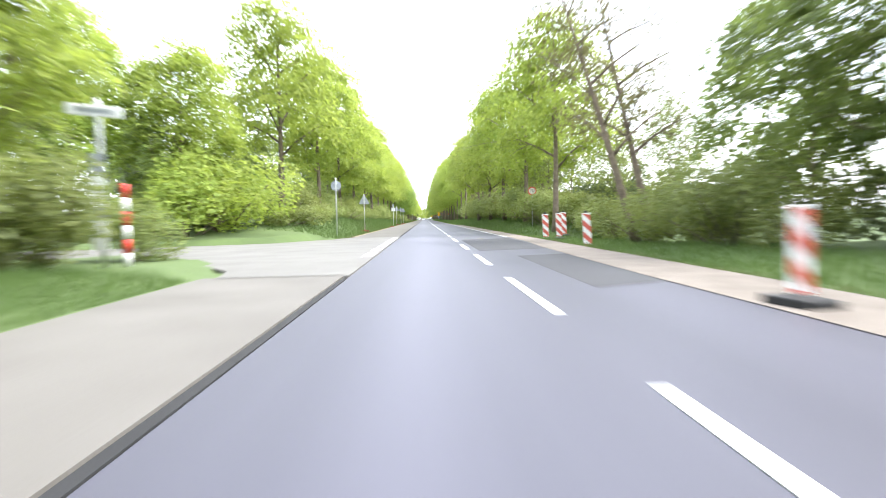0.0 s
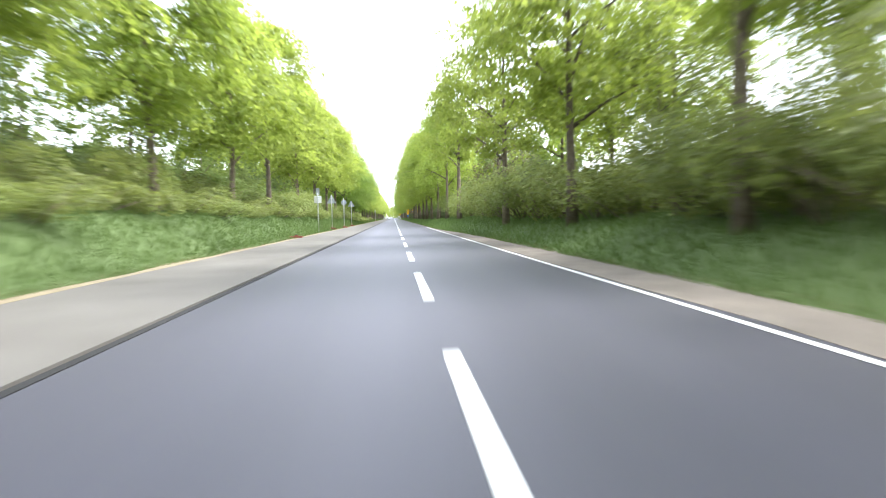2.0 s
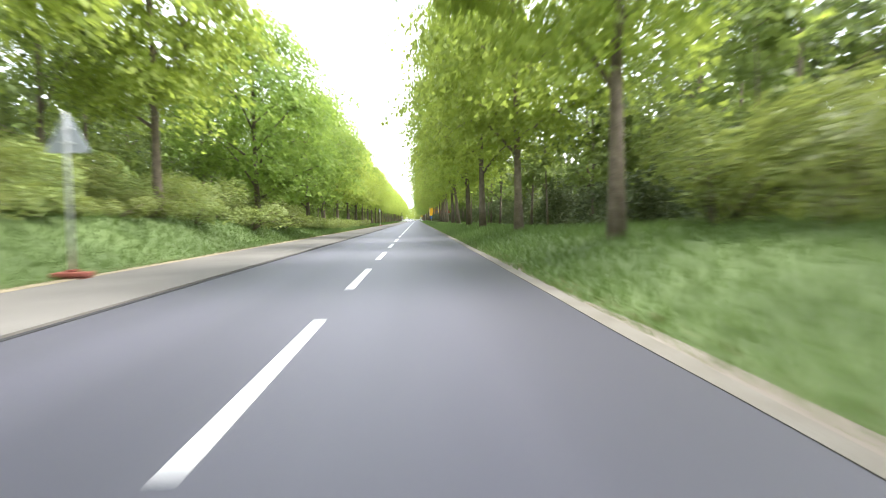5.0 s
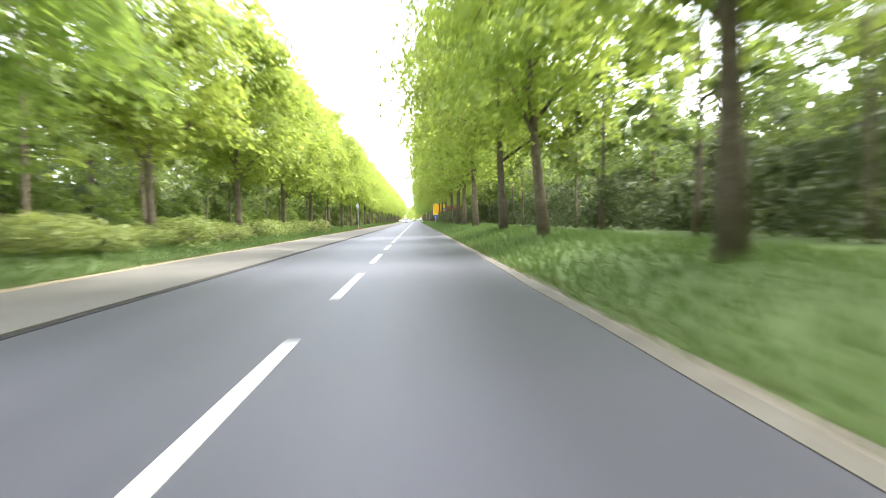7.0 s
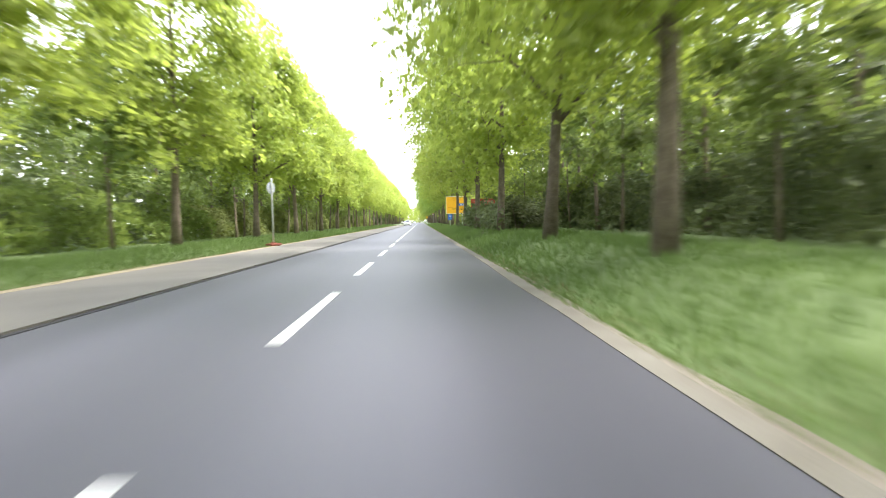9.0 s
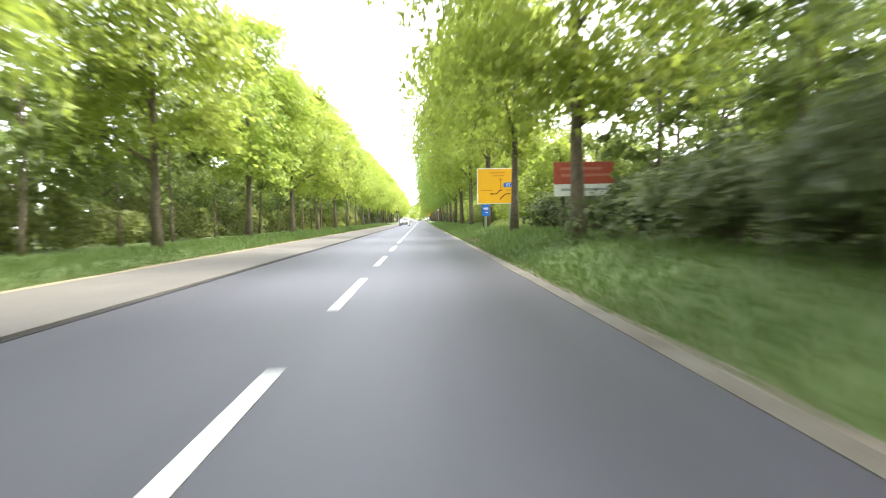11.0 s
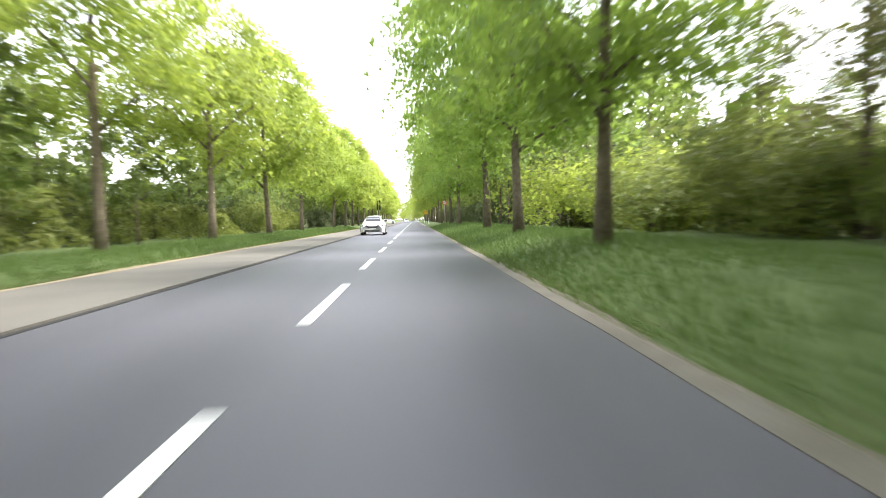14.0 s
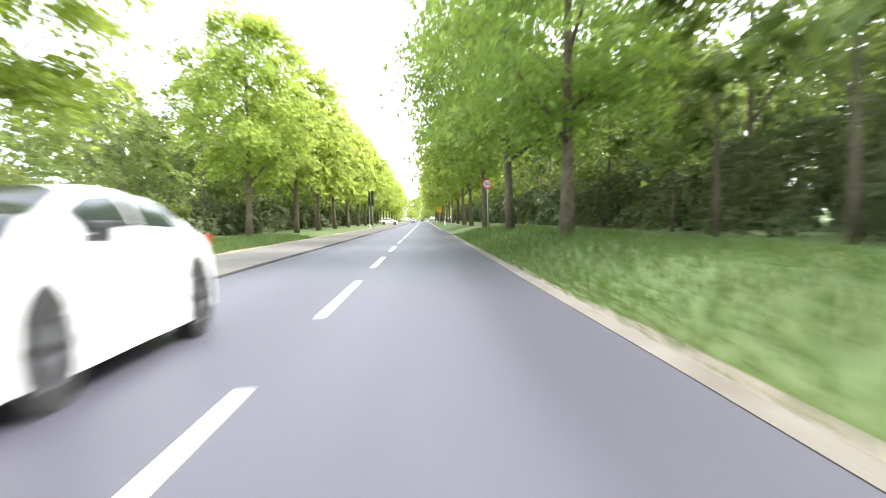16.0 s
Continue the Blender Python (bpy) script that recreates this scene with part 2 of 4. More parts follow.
# ---- trees ----
def tree_proto(seed, height, spread, clear, girth, n_leaf, leaf_size, mat, lean=0.0, sparse=1.0, clumps=60, limbs=13):
    """A tapered trunk with limbs, and a crown of leaf clumps at and between the limbs' ends."""
    rng = np.random.default_rng(seed)
    root = bpy.data.objects.new("tree_form", None)
    bend = rng.normal(0, 0.12, 2)
    axis = []
    top = height * 0.93
    for i in range(9):
        u = i / 8
        axis.append((bend[0] * math.sin(3 * u) + lean * u * top, bend[1] * math.sin(2.4 * u), top * u))
    rad = [girth * (1.22 if i == 0 else 1.0) * (1 - 0.88 * (i / 8) ** 0.9) for i in range(9)]
    pieces = [tube(axis, rad, 9)]
    tips = []
    n_limb = limbs
    for k in range(n_limb):
        u = clear / height + (0.9 - clear / height) * (k + rng.uniform(-0.3, 0.3)) / (n_limb - 1)
        u = min(max(u, 0.12), 0.92)
        x0 = np.array([bend[0] * math.sin(3 * u) + lean * u * top, bend[1] * math.sin(2.4 * u), top * u])
        a = k * 2.4 + rng.uniform(-0.5, 0.5)
        v = (u - clear / height) / (1 - clear / height)
        reach = spread * (0.55 + 0.6 * math.sin(math.pi * min(1, 0.22 + 0.74 * v))) * rng.uniform(0.7, 1.0) * (1 - 0.45 * v)
        rise = reach * rng.uniform(0.45, 0.95)
        d = np.array([math.cos(a), math.sin(a), 0])
        pts = [x0, x0 + d * reach * 0.35 + [0, 0, rise * 0.45], x0 + d * reach * 0.72 + [0, 0, rise * 0.8], x0 + d * reach + [0, 0, rise]]
        r0 = girth * 0.42 * (1 - 0.65 * v)
        pieces.append(tube(pts, [r0, r0 * 0.7, r0 * 0.42, r0 * 0.12], 5))
        tips += [pts[1], pts[2], pts[3]]
        for s in range(3):
            b0 = np.array(pts[1 + s % 2]) * 0.6 + np.array(pts[2]) * 0.4
            e = b0 + d * reach * 0.3 + rng.normal(0, 0.28, 3) * reach + [0, 0, 0.2]
            pieces.append(tube([b0, (b0 + e) / 2 + [0, 0, 0.1], e], [r0 * 0.36, r0 * 0.22, r0 * 0.06], 4))
            tips.append(e)
    vs, fs = joined(pieces)
    trunk = bpy.data.objects.new("trunk", mesh("trunk", vs, fs, BARK, True))
    # crown
    tips = np.array(tips)
    mid = np.array([lean * top * 0.6, 0, clear + (height - clear) * 0.5])
    extra = []
    while len(extra) < clumps:
        q = rng.normal(0, 1, 3)
        q /= np.linalg.norm(q)
        q *= rng.uniform(0.55, 1.0) ** 0.5
        zz = q[2] * (height - clear) * 0.5
        w = spread * (1.0 - 0.28 * q[2]) * (1.0 if q[2] > -0.6 else 0.8)
        extra.append(mid + [q[0] * w, q[1] * w, zz])
    seeds = np.concatenate([tips, np.array(extra)])
    wgt = rng.uniform(0.4, 1.0, len(seeds))
    pick = rng.choice(len(seeds), int(n_leaf * sparse), p=wgt / wgt.sum())
    # each clump is a flat spray that droops outwards
    wide = rng.uniform(0.5, 1.15, len(seeds))[pick] * spread * 0.175
    off = np.clip(rng.normal(0, 1, (len(pick), 2)), -1.8, 1.8) * wide[:, None]
    away = (seeds[pick] - mid)[:, :2]
    away /= np.linalg.norm(away, axis=1, keepdims=True) + 1e-6
    fall = (off * away).sum(1) * 0.42 + 0.16 * (off ** 2).sum(1) / wide
    spot = seeds[pick] + np.column_stack([off, rng.normal(0, 0.055, len(pick)) * spread - fall])
    spot = spot[spot[:, 2] > clear * 0.72]
    lv, lf = leaves(rng, spot, leaf_size, up=1.0, centre=mid)
    crown = bpy.data.objects.new("crown", leaf_mesh("crown", lv, lf, mat))
    return root, trunk, crown


def plant(proto, m, label, category="tree", group=""):
    root, trunk, crown = proto
    top = new("tree", None)
    top.matrix_basis = m
    top.empty_display_size = 0.3
    for o in (trunk, crown):
        c = new(o.name.split(".")[0], o.data)
        c.parent = top
    return tagged(top, label, category, group)


def bush_proto(seed, w, h, n, size, mat):
    rng = np.random.default_rng(seed)
    lobes = [(rng.normal(0, 0.45, 2) * w, rng.uniform(0.35, 0.75) * h, rng.uniform(0.35, 0.6)) for _ in range(9)]
    pts = []
    for xy, z, r in lobes:
        k = n // 9
        q = rng.normal(0, 1, (k, 3))
        q /= np.linalg.norm(q, axis=1, keepdims=True)
        q *= rng.uniform(0.6, 1.05, (k, 1))
        p = q * np.array([r * w, r * w, r * h * 0.75]) + np.array([xy[0], xy[1], z])
        pts.append(p[p[:, 2] > 0.02])
    pts = np.concatenate(pts)
    lv, lf = leaves(rng, pts, size, centre=(0, 0, h * 0.3))
    stems = [tube([(0, 0, -0.15), (*(xy * 0.5), z * 0.5), (*xy, z)], [0.03, 0.02, 0.008], 4) for xy, z, r in lobes]
    sv, sf = joined(stems)
    return mesh("stems", sv, sf, BARK, True), leaf_mesh("foliage", lv, lf, mat)


def plant_bush(proto, m, label, group=""):
    top = new("bush", None)
    top.matrix_basis = m
    top.empty_display_size = 0.2
    part("stem", proto[0], top)
    part("foliage", proto[1], top)
    return tagged(top, label, "bush", group)


# ---- ground, road, path ----
ROAD_L, ROAD_R, PATH_L = -2.42, 2.6, -4.75


def smooth(a, b, v):
    u = min(1.0, max(0.0, (v - a) / (b - a)))
    return u * u * (3 - 2 * u)


def edge_r(y):
    """Outer edge of the sandy shoulder."""
    return 2.7 + 0.72 * (1 - smooth(66, 84, y))


def span(tab, v):
    for (a, p), (b, q) in zip(tab, tab[1:]):
        if v <= b:
            return p + (q - p) * max(0.0, (v - a) / (b - a))
    return tab[-1][1]


NEAR_SIDE = [(-40, 10), (-12, 10.4), (-8.0, 10.0), (-6.2, 8.4), (-5.0, 6.2), (-4.6, 4.4)]
FAR_SIDE = [(-40, 17), (-12, 18.6), (-7.5, 20.9), (-5.5, 24.4), (-4.75, 27.0)]


def ground_z(x, y):
    """Height of the ground: flat under the road, banks in the first stretch, low verges after."""
    if x < 0:
        bank = smooth(18, 34, y) * (1 - smooth(118, 165, y)) * (1 - smooth(24, 45, -x))
        d = -4.75 - x
        z = -0.01 + 0.17 * smooth(0.25, 1.5, d) + bank * (1.0 * smooth(0.4, 3.0, d) + 0.7 * smooth(2.5, 8, d))
        if x > -4.75 or span(NEAR_SIDE, x) < y < span(FAR_SIDE, x):
            z = -0.12
    else:
        bank = smooth(20, 45, y) * (1 - smooth(95, 135, y))
        d = x - edge_r(y)
        z = -0.02 + (0.04 + 0.32 * smooth(27, 42, y)) * smooth(0, 1.9, d) + bank * (0.15 * smooth(0.2, 1.6, d) + 0.35 * smooth(1.2, 4, d))
        z -= 0.24 * smooth(3.5, 4.0, x) * smooth(11, 15, y) * (1 - smooth(26, 31, y))
        if d < -0.11:
            z = -0.12
    if abs(x) < 60:
        z += 0.05 * noise.noise((x * 0.5, y * 0.35, 3.0)) * smooth(0, 1.5, d) * (0 if z < -0.1 else 1)
    return z


xs = [-3000, -800, -250, -90, -45, -28] + [-20 + 1.0 * i for i in range(11)] + [-9 + 0.5 * i for i in range(8)] + [-4.96, -4.76, -4.74]
xs += [-2, 0, 2, 2.68, 2.7, 2.8, 3.0, 3.2, 3.3, 3.32, 3.43, 3.8, 4.2] + [4.6 + 0.5 * i for i in range(10)] + [10 + i for i in range(10)] + [25, 45, 90, 250, 800, 3000]
ys = [-1500, -400, -120, -60] + [-40 + 2.5 * i for i in range(16)] + [0.5 * i for i in range(64)] + [32.5 + 2.5 * i for i in range(61)] + [185 + 5 * i for i in range(70)] + [560, 700, 1100, 2200, 4000]
gv = [(x, y, ground_z(x, y)) for y in ys for x in xs]
nx = len(xs)
gf = [(j * nx + i, j * nx + i + 1, (j + 1) * nx + i + 1, (j + 1) * nx + i) for j in range(len(ys) - 1) for i in range(nx - 1)]
tagged(new("ground", mesh("ground", gv, gf, GROUND, True)), "grassy verge and woodland floor beside the road", "ground", kind="structure")


def strip(name, x0, x1, y0, y1, z, mat, label, thick=0.1, step=6.0, wobble=0.0, seed=0, category=""):
    """A long slab with slightly uneven long edges."""
    n = max(2, int((y1 - y0) / step))
    vs, fs = [], []
    for i in range(n + 1):
        y = y0 + (y1 - y0) * i / n
        a = wobble * noise.noise((seed + 0.5, y * 0.35, 0.2))
        b = 0 if x1 < 0 else wobble * noise.noise((seed + 9.5, y * 0.35, 0.7))
        for x, zz in ((x0 + a, z - thick), (x0 + a, z), (x1 + b, z), (x1 + b, z - thick)):
            vs.append((x, y, zz))
    for i in range(n):
        p, q = i * 4, i * 4 + 4
        fs += [(p + 1, p + 2, q + 2, q + 1), (p, p + 1, q + 1, q), (p + 2, p + 3, q + 3, q + 2)]
    fs += [(0, 3, 2, 1), (n * 4, n * 4 + 1, n * 4 + 2, n * 4 + 3)]
    return tagged(new(name, mesh(name, vs, fs, mat)), label, category or name, kind="structure")


road = strip("road", ROAD_L, ROAD_R, -120, 900, 0.0, ASPHALT, "worn grey asphalt two-lane road with dashed centre line", 0.2, 10)
strip("pavement", PATH_L, -2.503, 27, 640, 0.03, CONCRETE, "pale concrete foot and cycle path along the road", 0.15, 3, 0.0, 3)
strip("pavement", PATH_L, -2.503, -120, 4.5, 0.03, CONCRETE, "pale concrete foot and cycle path along the road", 0.15, 3, 0.0, 5)
strip("kerb", -2.5, ROAD_L - 0.003, 24, 640, 0.006, TAR, "dark tar joint between road and path", 0.1, 8, 0.0, 8)
strip("kerb", -2.5, ROAD_L - 0.003, -120, 4.0, 0.012, TAR, "dark tar joint between road and path", 0.1, 8, 0.0, 9)
strip("shoulder", 2.5, 3.45, -120, 66, 0.004, SAND, "pale sandy gravel shoulder", 0.12, 1.2, 0.16, 12)
strip("shoulder", 2.5, 3.25, 66.01, 76, 0.004, SAND, "narrowing sandy gravel shoulder", 0.12, 1.0, 0.14, 13)
strip("shoulder", 2.5, 2.95, 76.01, 96, 0.004, SAND, "narrow sandy gravel shoulder", 0.12, 1.0, 0.12, 15)
strip("shoulder", 2.44, 2.60, 96.01, 640, 0.006, GUTTER, "pale concrete edge strip with sand", 0.12, 0.5, 0.03, 14)
strip("verge_edge", 2.54, 2.72, 96.01, 640, 0.002, SAND, "bare brown earth along the road edge", 0.12, 0.4, 0.10, 16, "ground")
strip("path_edge", -5.04, PATH_L - 0.004, 28, 640, 0.034, EDGE_SAND, "sandy worn edge between path and grass", 0.15, 0.45, 0.24, 31)
bm = bmesh.new()
pts = [(2.0, -120), (2.6, -120), (2.6, 20.5), (2.42, 18), (2.2, 13), (2.08, 8), (2.0, 3)]
bm.faces.new([bm.verts.new((x, y, 0.008)) for x, y in pts])
bmesh.ops.triangulate(bm, faces=bm.faces)
tagged(new("road_edge", from_bm("road_edge", bm, SAND)), "sandy gravel spread over the road edge", "shoulder", kind="structure")
bm = bmesh.new()
n = 28
rim = []
for k in range(n):
    a = 2 * math.pi * k / n
    u = 1 + 0.35 * noise.noise((math.cos(a) * 1.7, math.sin(a) * 1.7, 5.0))
    x, y = 3.02 + 0.42 * u * math.cos(a), 240.4 + 3.0 * u * math.sin(a)
    rim.append((max(x, 2.64), y))
bm.faces.new([bm.verts.new((x, y, max(ground_z(x, y), 0.0) + 0.012)) for x, y in rim])
bmesh.ops.triangulate(bm, faces=bm.faces)
tagged(new("bare_patch", from_bm("bare_patch", bm, EARTH)), "bare reddish brown earth worn into the verge", "ground", kind="structure")
# side road mouth
bm = bmesh.new()
pts = [(-2.423, 4.4), (-2.423, 27.0), (-4.9, 27.0), (-5.7, 24.6), (-7.7, 21.2), (-12, 18.9), (-40, 17.4), (-40, 9.6), (-12, 10.0), (-8.0, 9.6), (-6.0, 8.0), (-4.8, 5.9), (-4.5, 4.4)]
top = [bm.verts.new((x, y, 0.03)) for x, y in pts]
bm.faces.new(top)
ext = bmesh.ops.extrude_face_region(bm, geom=bm.faces[:])
bmesh.ops.translate(bm, vec=(0, 0, -0.16), verts=[v for v in ext["geom"] if isinstance(v, bmesh.types.BMVert)])
bmesh.ops.triangulate(bm, faces=bm.faces)
tagged(new("side_road", from_bm("side_road", bm, SIDE_SUNLIT)), "concrete mouth of a side road, paled by colour for sun glare", "road", kind="structure")

# lane markings, each one a thin painted piece of the road
DASH, PERIOD = 3.55, 6.3
dash_me = mesh("lane_dash", [(-0.05, 0, 0.004), (0.07, 0, 0.004), (0.07, DASH, 0.004), (-0.05, DASH, 0.004),
                             (-0.05, 0, -0.004), (0.07, 0, -0.004), (0.07, DASH, -0.004), (-0.05, DASH, -0.004)],
               [(0, 1, 2, 3), (0, 4, 5, 1), (1, 5, 6, 2), (2, 6, 7, 3), (3, 7, 4, 0)], PAINT)
for k in range(-4, 92):
    part("lane_dash", dash_me, road, m=pose(0, k * PERIOD, 0.002))
block_me = box_mesh("block_mark", 0.26, 1.55, 0.008, PAINT, 0)
for k in range(6):
    part("block_mark", block_me, road, m=pose(-2.60, 10.4 + k * 2.75, 0.031))


def edge_line(y0, y1):
    n = int((y1 - y0) / 5)
    vs, fs = [], []
    for i in range(n + 1):
        y = y0 + (y1 - y0) * i / n
        vs += [(2.365, y, 0.005), (2.455, y, 0.005)]
    for i in range(n):
        fs.append((2 * i, 2 * i + 1, 2 * i + 3, 2 * i + 2))
    part("edge_line", mesh("edge_line", vs, fs, PAINT), road)


edge_line(23, 92)
edge_line(360, 560)
# repairs and wheel tracks in the asphalt
for x0, x1, y0, y1, mat in ((0.25, 2.3, 11.5, 21.5, ASPHALT_DARK), (0.9, 2.2, 2.0, 9.5, ASPHALT_DARK)):
    part("patch", mesh("patch", [(x0, y0, 0.003), (x1, y0 + 0.7, 0.003), (x1, y1, 0.003), (x0, y1 - 0.5, 0.003)], [(0, 1, 2, 3)], mat), road)
part("patch", mesh("patch", [(0.98, 21.36, 0.006), (1.28, 21.4, 0.006), (1.3, 21.9, 0.006), (1.0, 21.86, 0.006)], [(0, 1, 2, 3)], GUTTER), road)

# ---- avenue trees ----
rs = np.random.default_rng(5)
AV_L = "tall avenue tree with fresh yellow-green spring leaves"
right_protos = [tree_proto(10 + i, 12.4 + 0.5 * (i % 3), 3.75, 3.0, 0.175, 20500, 0.170, LEAF, clumps=110) for i in range(4)]
left_protos = [tree_proto(30 + i, 10.9 + 0.5 * (i % 3), 3.1, 2.9, 0.165, 20000, 0.164, LEAF, clumps=95) for i in range(4)]
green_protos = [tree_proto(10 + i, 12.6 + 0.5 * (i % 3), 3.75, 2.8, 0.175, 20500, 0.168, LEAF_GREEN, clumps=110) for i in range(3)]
slim_protos = [tree_proto(50 + i, 11.4, 3.1, 3.4, 0.175, 12500, 0.160, LEAF, clumps=65) for i in range(2)]
far_protos = [tree_proto(60 + i, 11.6, 3.4, 2.8, 0.16, 4000, 0.36, LEAF) for i in range(3)]
board_proto = tree_proto(59, 12.6, 3.9, 4.2, 0.2, 20000, 0.168, LEAF, clumps=100, limbs=15)
high_proto = tree_proto(58, 12.2, 2.7, 4.6, 0.195, 14000, 0.160, LEAF, clumps=45)
bud_protos = [tree_proto(66 + i, 11.0, 2.4, 3.6, 0.17, 3200, 0.11, LEAF_BUD, lean=b, clumps=6) for i, b in enumerate((-0.31, -0.21))]


def at_ground(x, y, turn=0.0, s=1.0, sink=0.05):
    return Matrix.Translation((x, y, ground_z(x, y) - sink)) @ Euler((0, 0, turn)).to_matrix().to_4x4() @ Matrix.Diagonal((s, s, s, 1))


RIGHT = [(5.8, 29), (5.6, 38), (5.3, 47.3), (5.15, 57), (4.9, 67.6), (4.75, 88), (4.7, 99), (4.6, 110.4), (4.6, 122), (4.6, 135), (4.6, 144.6),
         (4.6, 155.7), (4.6, 164.5), (4.6, 177), (4.6, 186.9), (4.6, 195.3), (4.7, 207), (4.6, 218), (4.7, 229.5), (4.6, 239.7), (4.6, 250.8), (4.6, 261.8), (4.6, 273),
         (4.6, 283.8), (4.6, 294), (4.6, 303.7), (4.6, 325.3), (4.6, 336), (4.6, 347), (4.6, 358.4), (4.6, 367.4)] + [(4.6, 378.5 + 11 * i) for i in range(13)]
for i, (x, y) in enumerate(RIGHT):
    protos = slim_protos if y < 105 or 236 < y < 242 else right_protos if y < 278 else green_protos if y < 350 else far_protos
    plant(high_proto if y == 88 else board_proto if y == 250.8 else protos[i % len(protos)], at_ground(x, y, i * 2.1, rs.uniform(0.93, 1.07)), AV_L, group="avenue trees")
LEFT = [(-8.8, 29.4), (-8.5, 40.2), (-8.3, 50.2), (-8.1, 59.2), (-8.0, 69), (-7.9, 78), (-7.8, 89.5), (-7.7, 100), (-7.6, 109.6), (-7.6, 120.5), (-7.5, 158.6),
        (-7.5, 169), (-7.5, 179.8), (-7.5, 190.7), (-7.5, 201.2), (-7.5, 212.5), (-7.5, 223.8), (-7.5, 235), (-7.5, 246.2), (-7.5, 257), (-7.5, 267.9), (-7.5, 278.6),
        (-7.5, 289.5), (-7.5, 299.4), (-7.5, 310.3), (-7.5, 321.3), (-7.5, 341.0), (-7.5, 353), (-7.5, 362), (-7.5, 372)] + [(-7.5, 383 + 10.9 * i) for i in range(13)]
for i, (x, y) in enumerate(LEFT):
    protos = slim_protos if y < 32 or 285 < y < 302 else left_protos if y < 350 else far_protos
    plant(protos[i % len(protos)], at_ground(x, y, i * 1.7, rs.uniform(0.93, 1.07)), AV_L, group="avenue trees")
deep_protos = [tree_proto(64 + 7 * i, 10.8, 4.1, 1.5, 0.17, 23000, 0.165, LEAF_GREEN, clumps=100, limbs=17) for i in range(2)]
for i, (x, y, sc) in enumerate(((-7.3, 133, 1.0), (-7.0, 147, 0.98))):
    plant(deep_protos[i % 2], at_ground(x, y, i * 2.3, sc), "wide low-forking tree with darker green leaves on the bank", group="bank trees")
for form, x, y, turn in ((bud_protos[0], 6.5, 17.6, 0.08), (bud_protos[1], 7.2, 17.8, -0.05)):
    plant(form, at_ground(x, y, turn), "leaning roadside tree, nearly bare with brown buds")
many_stem = [tree_proto(68 + i, 9.6, 2.3, 2.4, 0.09, 3400, 0.14, LEAF_BUSH, clumps=22, limbs=16) for i in range(2)]
for i, (x, y, sc) in enumerate(((8.2, 58, 0.8), (9.6, 22.5, 0.7), (11.4, 26, 0.78), (9.4, 30, 0.66), (10.8, 34.5, 0.74), (9.0, 39, 0.72), (11, 43, 0.8), (8.8, 46.5, 0.74), (10.4, 51, 0.8), (9.2, 55, 0.72),
                               (8.8, 267, 0.85), (10.2, 271.5, 0.95), (8.6, 276, 0.9), (10.6, 281, 0.9), (9.0, 286, 0.7))):
    plant(many_stem[i % 2], at_ground(x, y, i * 1.9, sc), "many-branched tree coming into leaf in the hedge", group="hedge trees")
for i, (x, y, sc) in enumerate(((9.6, 254.5, 0.5), (11.4, 258, 0.58), (9.8, 262, 0.55), (12.6, 252.5, 0.52))):
    plant(left_protos[i % 4], at_ground(x, y, i * 1.4, sc), "young sunlit tree behind the direction board", group="clearing trees")
bronze = tree_proto(93, 8.8, 2.2, 2.0, 0.13, 3600, 0.125, LEAF_BUD, clumps=26, limbs=16)
plant(bronze, at_ground(6.2, 78.6, 0.6), "many-branched tree with sparse bronze-brown young leaves", group="hedge trees")
for i, (x, y, sc) in enumerate(((7.9, 268.6, 1.05), (9.6, 273.4, 1.15), (7.8, 278.4, 1.0), (9.4, 283.2, 1.0), (11.2, 276, 1.2))):
    plant(bronze, at_ground(x, y, 1.1 + i * 2.3, sc), "many-branched tree with sparse bronze-brown young leaves", group="clearing trees")
for i, (x, y, sc) in enumerate(((8.6, 71.5, 0.8), (9.4, 66, 0.85), (9.0, 50, 0.85), (9.8, 60, 0.8))):
    plant(slim_protos[i % 2], at_ground(x, y, i * 1.9, sc), "leafy tree standing behind the hedge", group="hedge trees")

# ---- woodland behind the avenue ----
def clearing(side, y):
    return (13 < y < 112 or 247 < y < 303) if side > 0 else (11 < y < 31 or 34 < y < 116 or 313 < y < 346)


def low_wood(side, y, row):
    """Stretches where the wood is lower and the sky shows over it."""
    if side < 0:
        return 20 < y < 45 or 184 < y < 206 or 238 < y < 312
    return (148 < y < 161 or 171 < y < 185 or 303 <= y < 312) if row == 0 else (158 < y < 197 or 303 <= y < 318)


